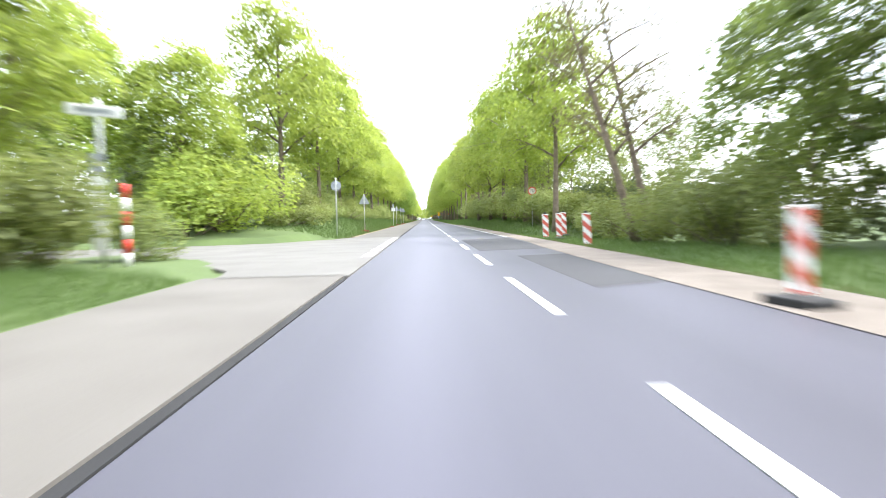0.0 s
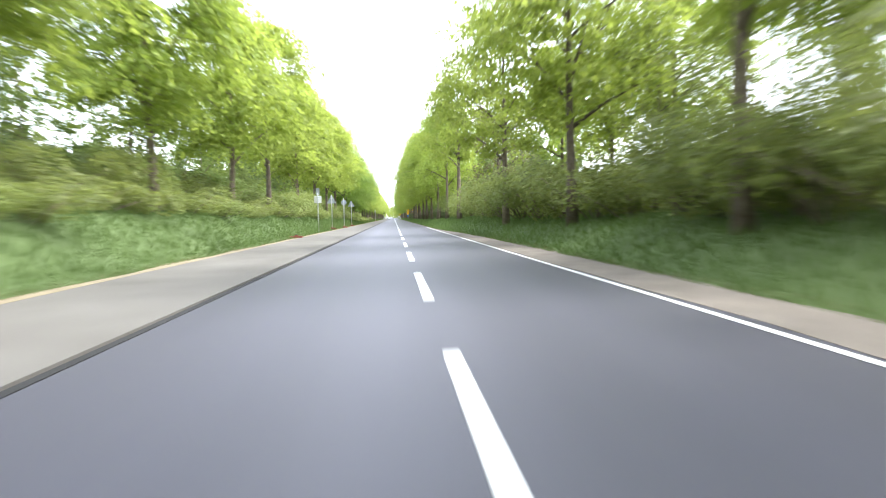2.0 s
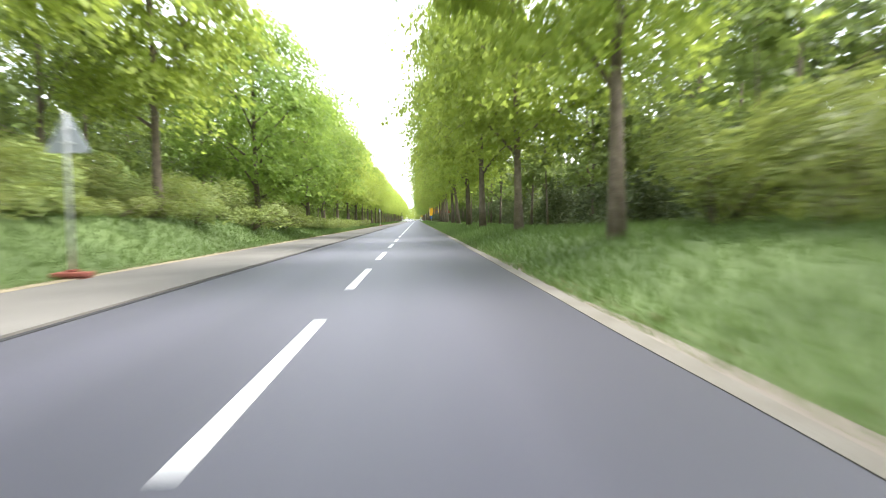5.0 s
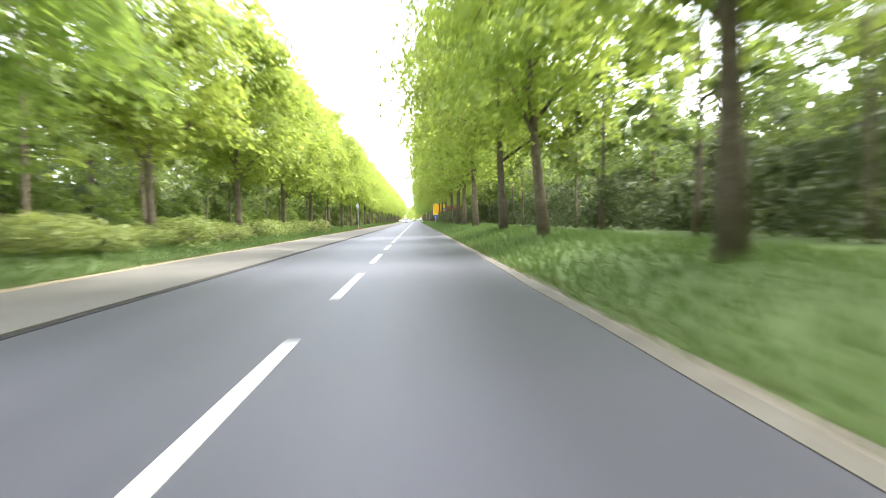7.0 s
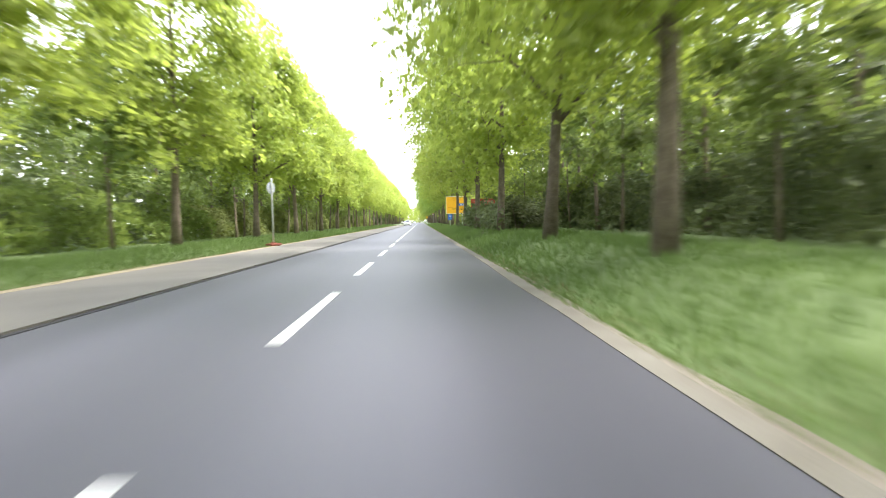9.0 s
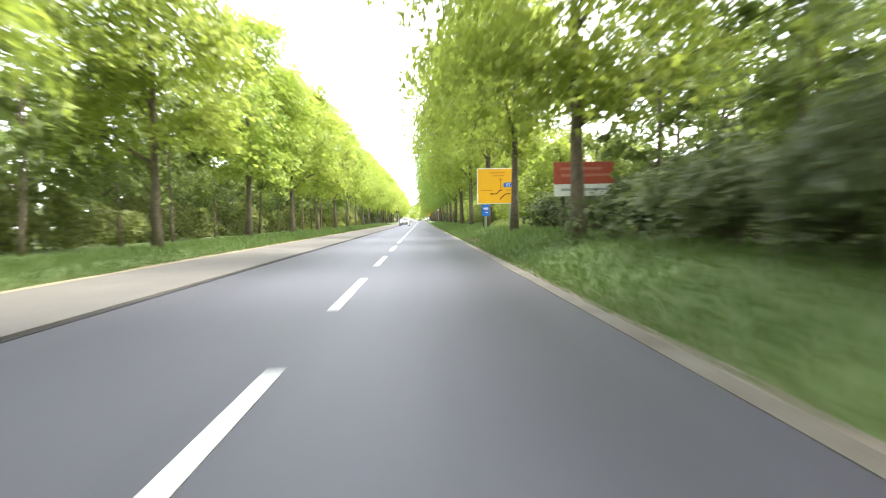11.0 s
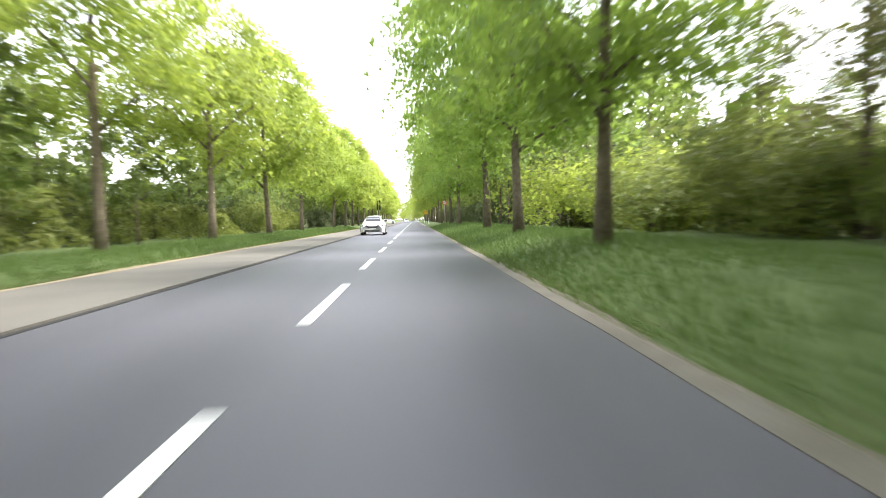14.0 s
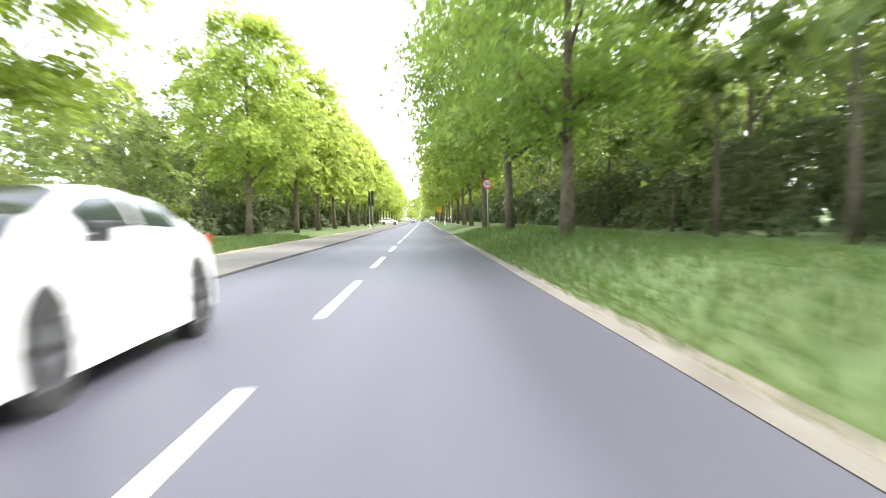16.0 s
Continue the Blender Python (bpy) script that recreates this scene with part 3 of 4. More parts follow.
wood_protos = [tree_proto(70 + i, 10.5 + 0.8 * i, 3.2, 1.8, 0.13, 5200, 0.215, LEAF_MID, clumps=60, limbs=8) for i in range(4)]
back_protos = [tree_proto(80 + i, 11.0 + i, 3.3, 1.8, 0.13, 1700, 0.38, LEAF_MID, clumps=44, limbs=5) for i in range(2)]
back = []
for side in (-1, 1):
    for row, (x0, step) in enumerate(((11.5, 6.4), (17.5, 11.0))):
        y = -30 + row * 4
        while y < 500:
            x = side * (x0 + rs.uniform(-1.2, 1.2)) - (1.5 if side < 0 else 0)
            form, turn, s = wood_protos[rs.integers(4)], rs.uniform(0, 6.3), rs.uniform(0.8, 1.1)
            if side < 0 and row == 0 and 14 < y < 50:
                s = 0.42 if y < 32 else 0.62
            elif not clearing(side, y):
                s *= (0.58 if side > 0 else 0.84) if low_wood(side, y, row) else 1
            elif row == 0 and side < 0 and 58 < y < 113:
                s = 0.74 if int(y) % 2 else 0.34
            elif row == 0 and side < 0 and 30 < y < 120:
                s = 0.86 if rs.uniform() < 0.5 else 0.5
            elif side > 0 and 264 < y < 303:
                s = (0.72 if y < 285 else 0.38) if row == 0 else (0.62 if y < 285 else 0.42)
            elif row == 0 and side < 0 and y > 300:
                s = 0.62
            elif row == 1 and (y > 200 or side < 0) and not (side < 0 and y > 300):
                s = 0.55
            else:
                s = 0
            if s and row == 0 and y < 345:
                plant(form, at_ground(x, y, turn, s), "woodland tree in dense green leaf", group="woodland trees")
            elif s:
                back.append((back_protos[len(back) % 2], at_ground(x, y, turn, s)))
            y += step * rs.uniform(0.8, 1.25)
for k, (kind_of, mat, words) in enumerate((("trunk", BARK, "trunks and limbs of the wood further back"), ("crown", LEAF_MID, "leafy crowns of the wood further back"))):
    bv, bf, n = [], [], 0
    for form, m in back:
        me = form[1 + k].data
        co = np.empty(len(me.vertices) * 3)
        me.vertices.foreach_get("co", co)
        a = np.array(m)
        bv.append(co.reshape(-1, 3) @ a[:3, :3].T + a[:3, 3])
        bf += [tuple(i + n for i in p.vertices) for p in me.polygons]
        n += len(me.vertices)
    tagged(new("woodland", mesh("woodland_" + kind_of, np.concatenate(bv).tolist(), bf, mat)), words, "woodland", kind="stuff")
# thin saplings at the edge of the wood
sapling_protos = [tree_proto(120 + i, 6.5 + i, 1.5, 2.0, 0.055 + 0.015 * i, 800, 0.24, LEAF_MID, clumps=8, limbs=6) for i in range(3)]
for side, x0, x1, y0 in ((-1, 9.2, 10.8, 150), (1, 7.6, 9.2, 114)):
    y = y0
    while y < 345:
        if not clearing(side, y):
            plant(sapling_protos[rs.integers(3)], at_ground(side * rs.uniform(x0, x1), y, rs.uniform(0, 6.3), rs.uniform(0.8, 1.2)), "thin sapling with sparse leaves at the wood edge", group="saplings")
        y += rs.uniform(4.5, 9.5)
for i, (x, y, sc) in enumerate(((9.0, 7.5, 0.85), (9.6, 12.0, 0.8), (10.8, 16.5, 0.75))):
    plant(wood_protos[i], at_ground(x, y, i * 2.2, sc), "woodland tree in dense green leaf", group="woodland trees")
# trees round the side road mouth
for i, (x, y, sc) in enumerate(((-10.0, 6.3, 0.75), (-10.5, 1.0, 0.85), (-9.0, -4, 0.8), (-12.0, 24.0, 0.8), (-16, 8, 0.9), (-17, 24, 0.9), (-27, 7, 1.0), (-43, 13.5, 1.0), (-24, 26, 1.0), (-25, 5, 1.0))):
    plant(left_protos[i % 4], at_ground(x, y, i * 1.3, sc), "leafy tree beside the side road", group="corner trees")
# pale trees closing the far end of the road
for i, (x, y, sc) in enumerate(((-9, 540, 0.9), (-3, 556, 0.8), (3, 552, 0.75), (8, 545, 0.9), (0, 570, 0.95), (14, 560, 1.0), (-15, 560, 1.0))):
    plant(far_protos[i % 3], at_ground(x, y, i, sc), "pale green tree closing the end of the road", group="far trees")

# ---- undergrowth ----
bush_protos = [bush_proto(90 + i, 1.7, 2.0, 2800, 0.10, LEAF_BUSH) for i in range(4)]
# bushes in the brightest leaf colour, which stands in for sun on them
sunny_protos = [bush_proto(101 + i, 1.7, 1.9, 4200, 0.09, LEAF) for i in range(2)]
# same bushes in the darker leaf colour that stands in for shade
shade_protos = [bush_proto(140 + i, 1.7, 2.0, 2200, 0.15, LEAF_SHADE) for i in range(2)]
low_protos = [bush_proto(97 + i, 1.3, 0.9, 1600, 0.088, LEAF_BUSH) for i in range(3)]


def bush_row(x0, x1, y0, y1, step, s0, s1, protos, label, group):
    y = y0
    while y < y1:
        plant_bush(protos[rs.integers(len(protos))], at_ground(rs.uniform(x0, x1), y, rs.uniform(0, 6.3), rs.uniform(s0, s1), 0.1), label, group)
        y += step * rs.uniform(0.7, 1.3)


bush_row(6.3, 8.0, 8, 34, 2.2, 0.8, 1.1, bush_protos, "dense green roadside bush", "roadside bushes")
bush_row(5.8, 6.7, 34, 112, 2.3, 0.9, 1.2, bush_protos, "tall dense green hedge bush", "hedge bushes")
bush_row(7.8, 9.6, 34, 112, 3.2, 0.85, 1.15, bush_protos, "tall dense green hedge bush", "hedge bushes")
bush_row(-11.8, -9.8, 25, 34, 2.4, 0.6, 0.85, bush_protos, "green bush on the grassy bank", "bank bushes")
bush_row(-10.5, -7.6, 34, 150, 2.5, 0.7, 1.05, bush_protos, "green bush on the grassy bank", "bank bushes")
bush_row(-8.5, -6.9, 26, 165, 2.2, 0.7, 1.15, low_protos, "low green shrub on the grassy bank", "bank bushes")
bush_row(-7.8, -6.6, 128, 188, 1.7, 0.75, 1.2, low_protos, "low bright shrub along the path verge", "verge shrubs")
bush_row(-11.6, -10.2, 22.0, 25.5, 1.2, 1.4, 1.9, sunny_protos, "green bush at the side road corner, sunlight put into its leaf colour", "bank bushes")
bush_row(-9.5, -7.0, -10, 8, 2.0, 0.7, 1.0, bush_protos, "green bush beside the side road", "bank bushes")
bush_row(5.5, 6.3, 208, 229, 2.0, 0.65, 0.95, shade_protos, "green shrub at the edge of the wood, shade put into its leaf colour", "wood edge shrubs")
bush_row(7.4, 9.4, 238.6, 247, 1.5, 0.75, 1.05, shade_protos, "green shrub behind the information board, shade put into its leaf colour", "wood edge shrubs")
bush_row(8.4, 10.4, 251.5, 264, 1.7, 1.1, 1.75, [sunny_protos[0], bush_protos[2], sunny_protos[1]], "tall green bush behind the direction board", "clearing bushes")
bush_row(8.2, 10.8, 284, 306, 1.5, 1.0, 1.7, [sunny_protos[0], bush_protos[0], sunny_protos[1], bush_protos[1]], "olive green bush in a clearing", "clearing bushes")
bush_row(5.2, 6.4, 249.2, 251.6, 0.8, 0.5, 0.7, low_protos, "low leafy shrub under the direction sign", "clearing bushes")


for i in range(9):
    plant_bush(sunny_protos[i % 2], at_ground(-16 + 4 * i, 548 + 3 * (i % 3), i, 2.4), "pale green bush closing the end of the road", "far bushes")


def thicket(name, side, x0, depth, y0, y1, n, hi, size, seed, label, gaps=False, mat=LEAF_SHADE):
    """Undergrowth too dense to tell apart: a lumpy front of leaf sprays with an uneven top."""
    rng = np.random.default_rng(seed)
    pts = []
    for y, f, g in zip(rng.uniform(y0, y1, n), rng.uniform(0, 1, n) ** 0.85, rng.exponential(0.3, n)):
        h = hi
        if gaps and clearing(side, y):
            if side > 0 or y < 30:
                continue
            h = hi * (0.26 if 58 < y < 113 else 0.45)
        if gaps and low_wood(side, y, 1):
            h = hi * (0.62 if side > 0 else 0.75)
        top = h * (0.78 + 0.6 * noise.noise((y * 0.16, seed, 0.0)) + 0.25 * noise.noise((y * 0.7, seed, 4.0)))
        z = top * f
        out = 0.5 + 0.6 * noise.noise((y * 0.22, z * 0.4, seed)) + 0.3 * noise.noise((y * 0.9, z * 0.9, seed + 5)) + 0.35 * (z / hi) ** 2
        x = side * (x0 + depth * out + g)
        pts.append((x, y, ground_z(x, y) + z))
    lv, lf = leaves(rng, pts, size, centre=(side * (x0 + 40), 0.5 * (y0 + y1), 0), up=0.5)
    tagged(new(name, leaf_mesh(name, lv, lf, mat)), label, "undergrowth", kind="stuff")


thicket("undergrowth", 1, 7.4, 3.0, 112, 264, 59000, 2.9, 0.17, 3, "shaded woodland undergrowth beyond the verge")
# lighter leaves than its neighbours: the clearing's sunlight put into the colour
thicket("undergrowth", 1, 7.8, 3.0, 264, 304, 15000, 2.3, 0.16, 33, "olive undergrowth in a clearing, sunlight put into its leaf colour", mat=LEAF_BUSH)
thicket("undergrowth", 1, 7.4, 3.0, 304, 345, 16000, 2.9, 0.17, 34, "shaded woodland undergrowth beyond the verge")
# left side in lighter leaf colours, in place of a haze over its shade
thicket("undergrowth", -1, 9.6, 3.0, 30, 215, 53000, 2.6, 0.18, 4, "green woodland undergrowth beyond the bank", mat=LEAF_MID)
thicket("undergrowth", -1, 9.6, 3.0, 215, 345, 37000, 2.4, 0.18, 5, "olive green woodland undergrowth beyond the path", mat=LEAF_BUSH)
thicket("undergrowth", 1, 7.4, 3.0, 345, 480, 12000, 2.9, 0.34, 13, "shaded woodland undergrowth beyond the verge")
thicket("undergrowth", -1, 9.6, 3.0, 345, 480, 12000, 2.7, 0.34, 14, "shaded woodland undergrowth beyond the bank")
thicket("undergrowth", 1, 9.0, 2.5, -30, 112, 36000, 2.9, 0.21, 6, "shaded woodland undergrowth beyond the verge")
thicket("undergrowth", -1, 9.6, 3.0, -30, 8, 11000, 2.5, 0.19, 7, "shaded woodland undergrowth beyond the bank")
# leaf sheets behind the trees, coloured dark for the shade inside the wood
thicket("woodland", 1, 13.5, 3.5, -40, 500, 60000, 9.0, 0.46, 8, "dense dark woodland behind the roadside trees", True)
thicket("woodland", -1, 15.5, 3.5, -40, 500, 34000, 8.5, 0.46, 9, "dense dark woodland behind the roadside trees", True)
thicket("woodland", 1, 19.5, 2.0, -40, 520, 54000, 13.0, 0.55, 18, "tall green woodland further back", True, LEAF_MID)
thicket("woodland", -1, 21.5, 2.0, -40, 520, 36000, 12.5, 0.55, 19, "tall green woodland further back", True, LEAF_MID)
# inner sheets that close the gaps, the wood's shade painted by leaf colour
thicket("undergrowth", 1, 11.5, 1.5, 30, 112, 8000, 2.6, 0.42, 27, "inner undergrowth of the wood, darkened by leaf colour for shade")
thicket("undergrowth", 1, 11.0, 1.5, 112, 430, 26000, 3.0, 0.48, 28, "inner undergrowth of the wood, darkened by leaf colour for shade")
thicket("undergrowth", -1, 13.0, 1.5, 30, 430, 24000, 3.0, 0.42, 29, "inner undergrowth of the wood, darkened by leaf colour for shade")


# ---- grass on the verges ----
def grass(name, side, y0, y1, n, lo, hi, reach, mat, seed, label, width=0.013, start=None, gap=0.2):
    rng = np.random.default_rng(seed)
    y = rng.uniform(y0, y1, n)
    d = rng.uniform(0, 1, n) ** 1.5 * reach
    x = np.array([(edge_r(b) + a - 0.08) if side > 0 else (PATH_L - gap - a) for a, b in zip(d, y)]) if start is None else side * (start + d)
    z = np.array([ground_z(a, b) for a, b in zip(x, y)])
    h = rng.uniform(lo, hi, n) * (0.45 + 0.55 * np.minimum(1, d / 0.5))
    a = rng.uniform(0, 6.283, n)
    w = width * rng.uniform(0.6, 1.6, n)
    tip = np.stack([x + rng.normal(0, 0.35, n) * h, y + rng.normal(0, 0.35, n) * h, z + h], 1)
    p = np.stack([x - np.cos(a) * w, y - np.sin(a) * w, z - 0.02], 1)
    q = np.stack([x + np.cos(a) * w, y + np.sin(a) * w, z - 0.02], 1)
    vs = np.stack([p, q, tip], 1).reshape(-1, 3)
    fs = np.arange(n * 3).reshape(-1, 3)
    tagged(new(name, leaf_mesh(name, vs, fs, mat)), label, "grass", kind="stuff")


grass("grass", 1, -12, 345, 170000, 0.08, 0.24, 4.2, GRASS, 21, "fresh green verge grass")
grass("grass", -1, 24, 345, 150000, 0.08, 0.26, 3.6, GRASS, 22, "fresh green verge grass beside the path")
grass("grass", -1, -12, 4.4, 11000, 0.10, 0.25, 3.6, GRASS, 23, "fresh green grass at the side road corner")
grass("dry_grass", -1, 24, 345, 16000, 0.05, 0.16, 0.4, DRY, 24, "dry yellow grass along the path edge", 0.012, gap=0.06)
grass("dry_grass", 1, -12, 345, 16000, 0.04, 0.13, 0.35, DRY, 25, "dry yellow grass along the road edge", 0.012)


# ---- signs ----
def disc_mesh(name, r, t, mat, r_in=0.0, sides=32):
    """A round plate facing -y, or a ring when r_in is given."""
    vs, fs = [], []
    for k in range(sides):
        a = 2 * math.pi * k / sides
        for rr, y in ((r, 0), (r, t), (max(r_in, 0.001), 0), (max(r_in, 0.001), t)):
            vs.append((rr * math.cos(a), y, rr * math.sin(a)))
    for k in range(sides):
        p, q = 4 * k, 4 * ((k + 1) % sides)
        fs += [(p, q, q + 1, p + 1), (p, p + 2, q + 2, q), (p + 1, q + 1, q + 3, p + 3), (p + 2, p + 3, q + 3, q + 2)]
    return mesh(name, vs, fs, mat)


def plate_mesh(name, outline, t, mat):
    """A plate from an outline in x and z, facing -y."""
    n = len(outline)
    vs = [(x, 0, z) for x, z in outline] + [(x, t, z) for x, z in outline]
    fs = [tuple(range(n)), tuple(range(2 * n - 1, n - 1, -1))] + [(i, i + n, (i + 1) % n + n, (i + 1) % n) for i in range(n)]
    return mesh(name, vs, fs, mat)


def rect(w, h, r=0.03, cx=0.0, cz=0.0):
    out = []
    for sx, sz, a0 in ((1, 1, 0), (-1, 1, 90), (-1, -1, 180), (1, -1, 270)):
        for k in range(4):
            a = radians(a0 + 30 * k)
            out.append((cx + sx * (w / 2 - r) + r * math.cos(a), cz + sz * (h / 2 - r) + r * math.sin(a)))
    return out


def text_mesh(body, size, mat):
    cu = bpy.data.curves.new("figures", "FONT")
    cu.body, cu.size, cu.align_x, cu.align_y, cu.extrude = body, size, "CENTER", "CENTER", 0.002
    ob = bpy.data.objects.new("figures", cu)
    scene.collection.objects.link(ob)
    bpy.context.view_layer.update()
    me = bpy.data.meshes.new_from_object(ob.evaluated_get(bpy.context.evaluated_depsgraph_get()))
    bpy.data.objects.remove(ob)
    me.materials.clear()
    me.materials.append(mat)
    return me


def thing(name, label, category, m, group=""):
    top = new(name, None)
    top.empty_display_size = 0.2
    top.matrix_basis = m
    return tagged(top, label, category, group)


def foot(parent, mat=RUBBER_RED):
    base = part("foot", box_mesh("foot", 0.58, 0.36, 0.08, mat, 0.02, (0, 0, 0.11)), parent, "heavy red rubber foot")
    for x in (-0.22, 0.0, 0.22):
        part("runner", box_mesh("runner", 0.1, 0.32, 0.07, mat, 0.012, (x, 0, 0.035)), base)
    part("collar", box_mesh("collar", 0.16, 0.16, 0.05, mat, 0.015, (0, 0, 0.17)), base)


def speed_sign(x, y, z, words):
    g = ground_z(x, y)
    s = thing("speed_limit_sign", "round white speed limit sign with red rim on a steel post", "traffic sign", pose(x, y, g))
    part("post", pipe_mesh("post", 0.03, z - g + 0.25, GALV), s)
    f = part("plate", disc_mesh("plate", 0.25, 0.012, SIGN_WHITE), s, m=pose(0, -0.05, z - g))
    part("rim", disc_mesh("rim", 0.25, 0.006, SIGN_RED, 0.196), f, "red rim", pose(0, -0.008, 0))
    part("figures", text_mesh(words, 0.3, SIGN_BLACK), f, "black figures " + words, pose(0, -0.006, 0, 90, 0, 0))
    part("clamp", box_mesh("clamp", 0.1, 0.05, 0.04, GALV, 0.005), s, m=pose(0, -0.02, z - g + 0.12))


speed_sign(5.32, 33.6, 2.42, "70")
speed_sign(4.3, 342.6, 2.64, "50")


def sign_from_behind(x, y, z, shape, label, footed=True, extra=False, turn=0.0):
    """A temporary sign that faces the other way: grey back, post, rubber foot."""
    g = ground_z(x, y)
    s = thing("temporary_sign", label, "traffic sign", pose(x, y, g, 0, 0, turn), "temporary signs")
    part("post", pipe_mesh("post", 0.035, z - g + 0.4, GALV), s)
    if shape == "round":
        me = disc_mesh("plate", 0.25, 0.02, SIGN_BACK)
    elif shape == "triangle":
        me = plate_mesh("plate", [(-0.36, -0.24), (-0.33, -0.29), (0.33, -0.29), (0.36, -0.24), (0.04, 0.35), (-0.04, 0.35)], 0.02, SIGN_BACK)
    else:
        me = plate_mesh("plate", rect(0.48, 0.48), 0.02, SIGN_WHITE)
    part("plate", me, s, "bare metal back of the sign", pose(0, 0.035, z - g))
    for dz in (-0.12, 0.12):
        part("clamp", box_mesh("clamp", 0.22, 0.03, 0.03, GALV, 0.004), s, m=pose(0, 0.022, z - g + dz))
    if extra:
        part("plate", plate_mesh("plate", rect(0.24, 0.44), 0.02, SIGN_BACK), s, "narrow grey plate above", pose(0, 0.035, z - g + 0.52))
    if footed:
        foot(s)


sign_from_behind(-5.55, 26.7, 2.62, "round", "round traffic sign seen from its grey back", False)
sign_from_behind(-5.35, 39.6, 2.28, "triangle", "triangular traffic sign seen from behind on a red foot")
sign_from_behind(-5.3, 81.0, 2.2, "plate", "white rectangular plate sign on a steel post", False, True)
sign_from_behind(-5.28, 90.5, 2.42, "triangle", "triangular traffic sign seen from behind on a red foot")
sign_from_behind(-4.95, 99.0, 2.38, "round", "round traffic sign seen from its grey back on a foot")
sign_from_behind(-4.95, 109.8, 2.45, "triangle", "triangular traffic sign seen from behind on a red foot")
sign_from_behind(-4.95, 205.0, 2.42, "round", "round traffic sign turned aside on a post with a foot", turn=62)
pair = thing("direction_sign", "tall dark twin panels of a direction sign seen from behind", "road sign", pose(-5.3, 388, ground_z(-5.3, 388)))
for x in (-0.2, 0.2):
    part("post", pipe_mesh("post", 0.05, 4.5, GALV), pair, m=pose(x, 0, 0))
    part("panel", plate_mesh("panel", rect(0.3, 1.9), 0.03, TRIM), pair, "dark back of a tall panel", pose(x, -0.09, 3.6))
lone = thing("sign_foot", "empty red rubber sign foot lying in the grass", "sign foot", pose(-4.98, 68.8, ground_z(-4.98, 68.8) - 0.02))
foot(lone)
part("socket", box_mesh("socket", 0.1, 0.1, 0.05, RUBBER, 0.01, (0, 0, 0.2)), lone)


def beacon(x, y, turn, tilt=0.0, s=0.9):
    """A red and white striped guidance beacon on its foot."""
    g = ground_z(x, y) if x > 2.9 else 0.0
    b = thing("guidance_beacon", "red and white striped guidance beacon on a rubber foot", "traffic beacon", pose(x, y, g, 0, tilt, turn) @ Matrix.Diagonal((s, s, s, 1)), "guidance beacons")
    part("foot", box_mesh("foot", 0.4, 0.8, 0.1, RUBBER, 0.02, (0, 0, 0.05)), b, "black rubber foot")
    p = part("panel", box_mesh("panel", 0.25, 0.03, 0.98, SIGN_WHITE, 0.012, (0, 0, 0.62)), b)
    w, lo, hi = 0.121, 0.14, 1.10
    for k in range(-1, 4):
        z0 = lo + k * 0.36
        quad = [(-w, z0 + 0.24), (-w, z0 + 0.42), (w, z0 + 0.18), (w, z0)]
        out = []
        for i in range(4):
            (x1, a), (x2, c) = quad[i], quad[(i + 1) % 4]
            out.append((x1, min(hi, max(lo, a))))
        if max(q[1] for q in out) - min(q[1] for q in out) > 0.03:
            part("stripe", plate_mesh("stripe", out, 0.004, BEACON_RED), p, "faded red stripe", pose(0, -0.019, 0))
    part("handle", box_mesh("handle", 0.1, 0.025, 0.07, TRIM, 0.01, (0, 0, 1.14)), b)


beacon(2.32, 0.05, 8, 0.0, 0.86)
beacon(4.2, 15.6, 0, -3, 1.1)
for x, y, turn in ((4.42, 24.3, -4), (5.75, 26.6, 5), (5.02, 24.2, 2)):
    beacon(x, y, turn, -2, 1.1)


def bars(parent, rows, mat, y=-0.006):
    """Rows of unreadable writing as plain bars: x, z, width, height."""
    for x, z, w, h in rows:
        part("lettering", box_mesh("lettering", w, 0.004, h, mat, 0), parent, m=pose(x, y, z))


# yellow direction board
g = ground_z(4.95, 248.1)
board = thing("direction_board", "large yellow direction board with black roundabout plan", "road sign", pose(4.95, 248.1, g))
for x in (-0.64, 0.66):
    part("post", pipe_mesh("post", 0.065, 3.4 - g, GALV), board, m=pose(x, 0.125, 0))
face = part("panel", plate_mesh("panel", rect(2.13, 1.86, 0.07), 0.05, SIGN_WHITE), board, "board with a pale rim", pose(0, 0, 2.56 - g))
part("border", plate_mesh("border", rect(2.05, 1.78, 0.06), 0.004, SIGN_YELLOW), face, "yellow field", pose(0, -0.006, 0))


def stroke(points, w):
    """Outline of a bent band of width w through the points."""
    up, down = [], []
    for i, (x, z) in enumerate(points):
        (xa, za), (xb, zb) = points[max(i - 1, 0)], points[min(i + 1, len(points) - 1)]
        k = w / 2 / math.hypot(xb - xa, zb - za)
        up.append((x - (zb - za) * k, z + (xb - xa) * k))
        down.append((x + (zb - za) * k, z - (xb - xa) * k))
    return up + down[::-1]


FADED = plain("faded_orange", (0.55, 0.22, 0.01), 0.5)
for pts, w in (([(-0.3, -0.41), (-0.08, -0.41), (0.0, -0.36), (0.08, -0.26), (0.16, -0.22), (0.27, -0.22)], 0.05), ([(0.66, -0.42), (0.42, -0.42), (0.34, -0.47), (0.24, -0.58), (0.17, -0.62), (0.13, -0.72)], 0.045)):
    part("plan_arm", plate_mesh("plan_arm", stroke(pts, w), 0.004, SIGN_BLACK), face, "black bent road line", pose(0, -0.011, 0))
part("plan_arm", box_mesh("plan_arm", 0.05, 0.004, 0.52, FADED, 0), face, "faded orange road line", pose(0.16, -0.011, 0.04))
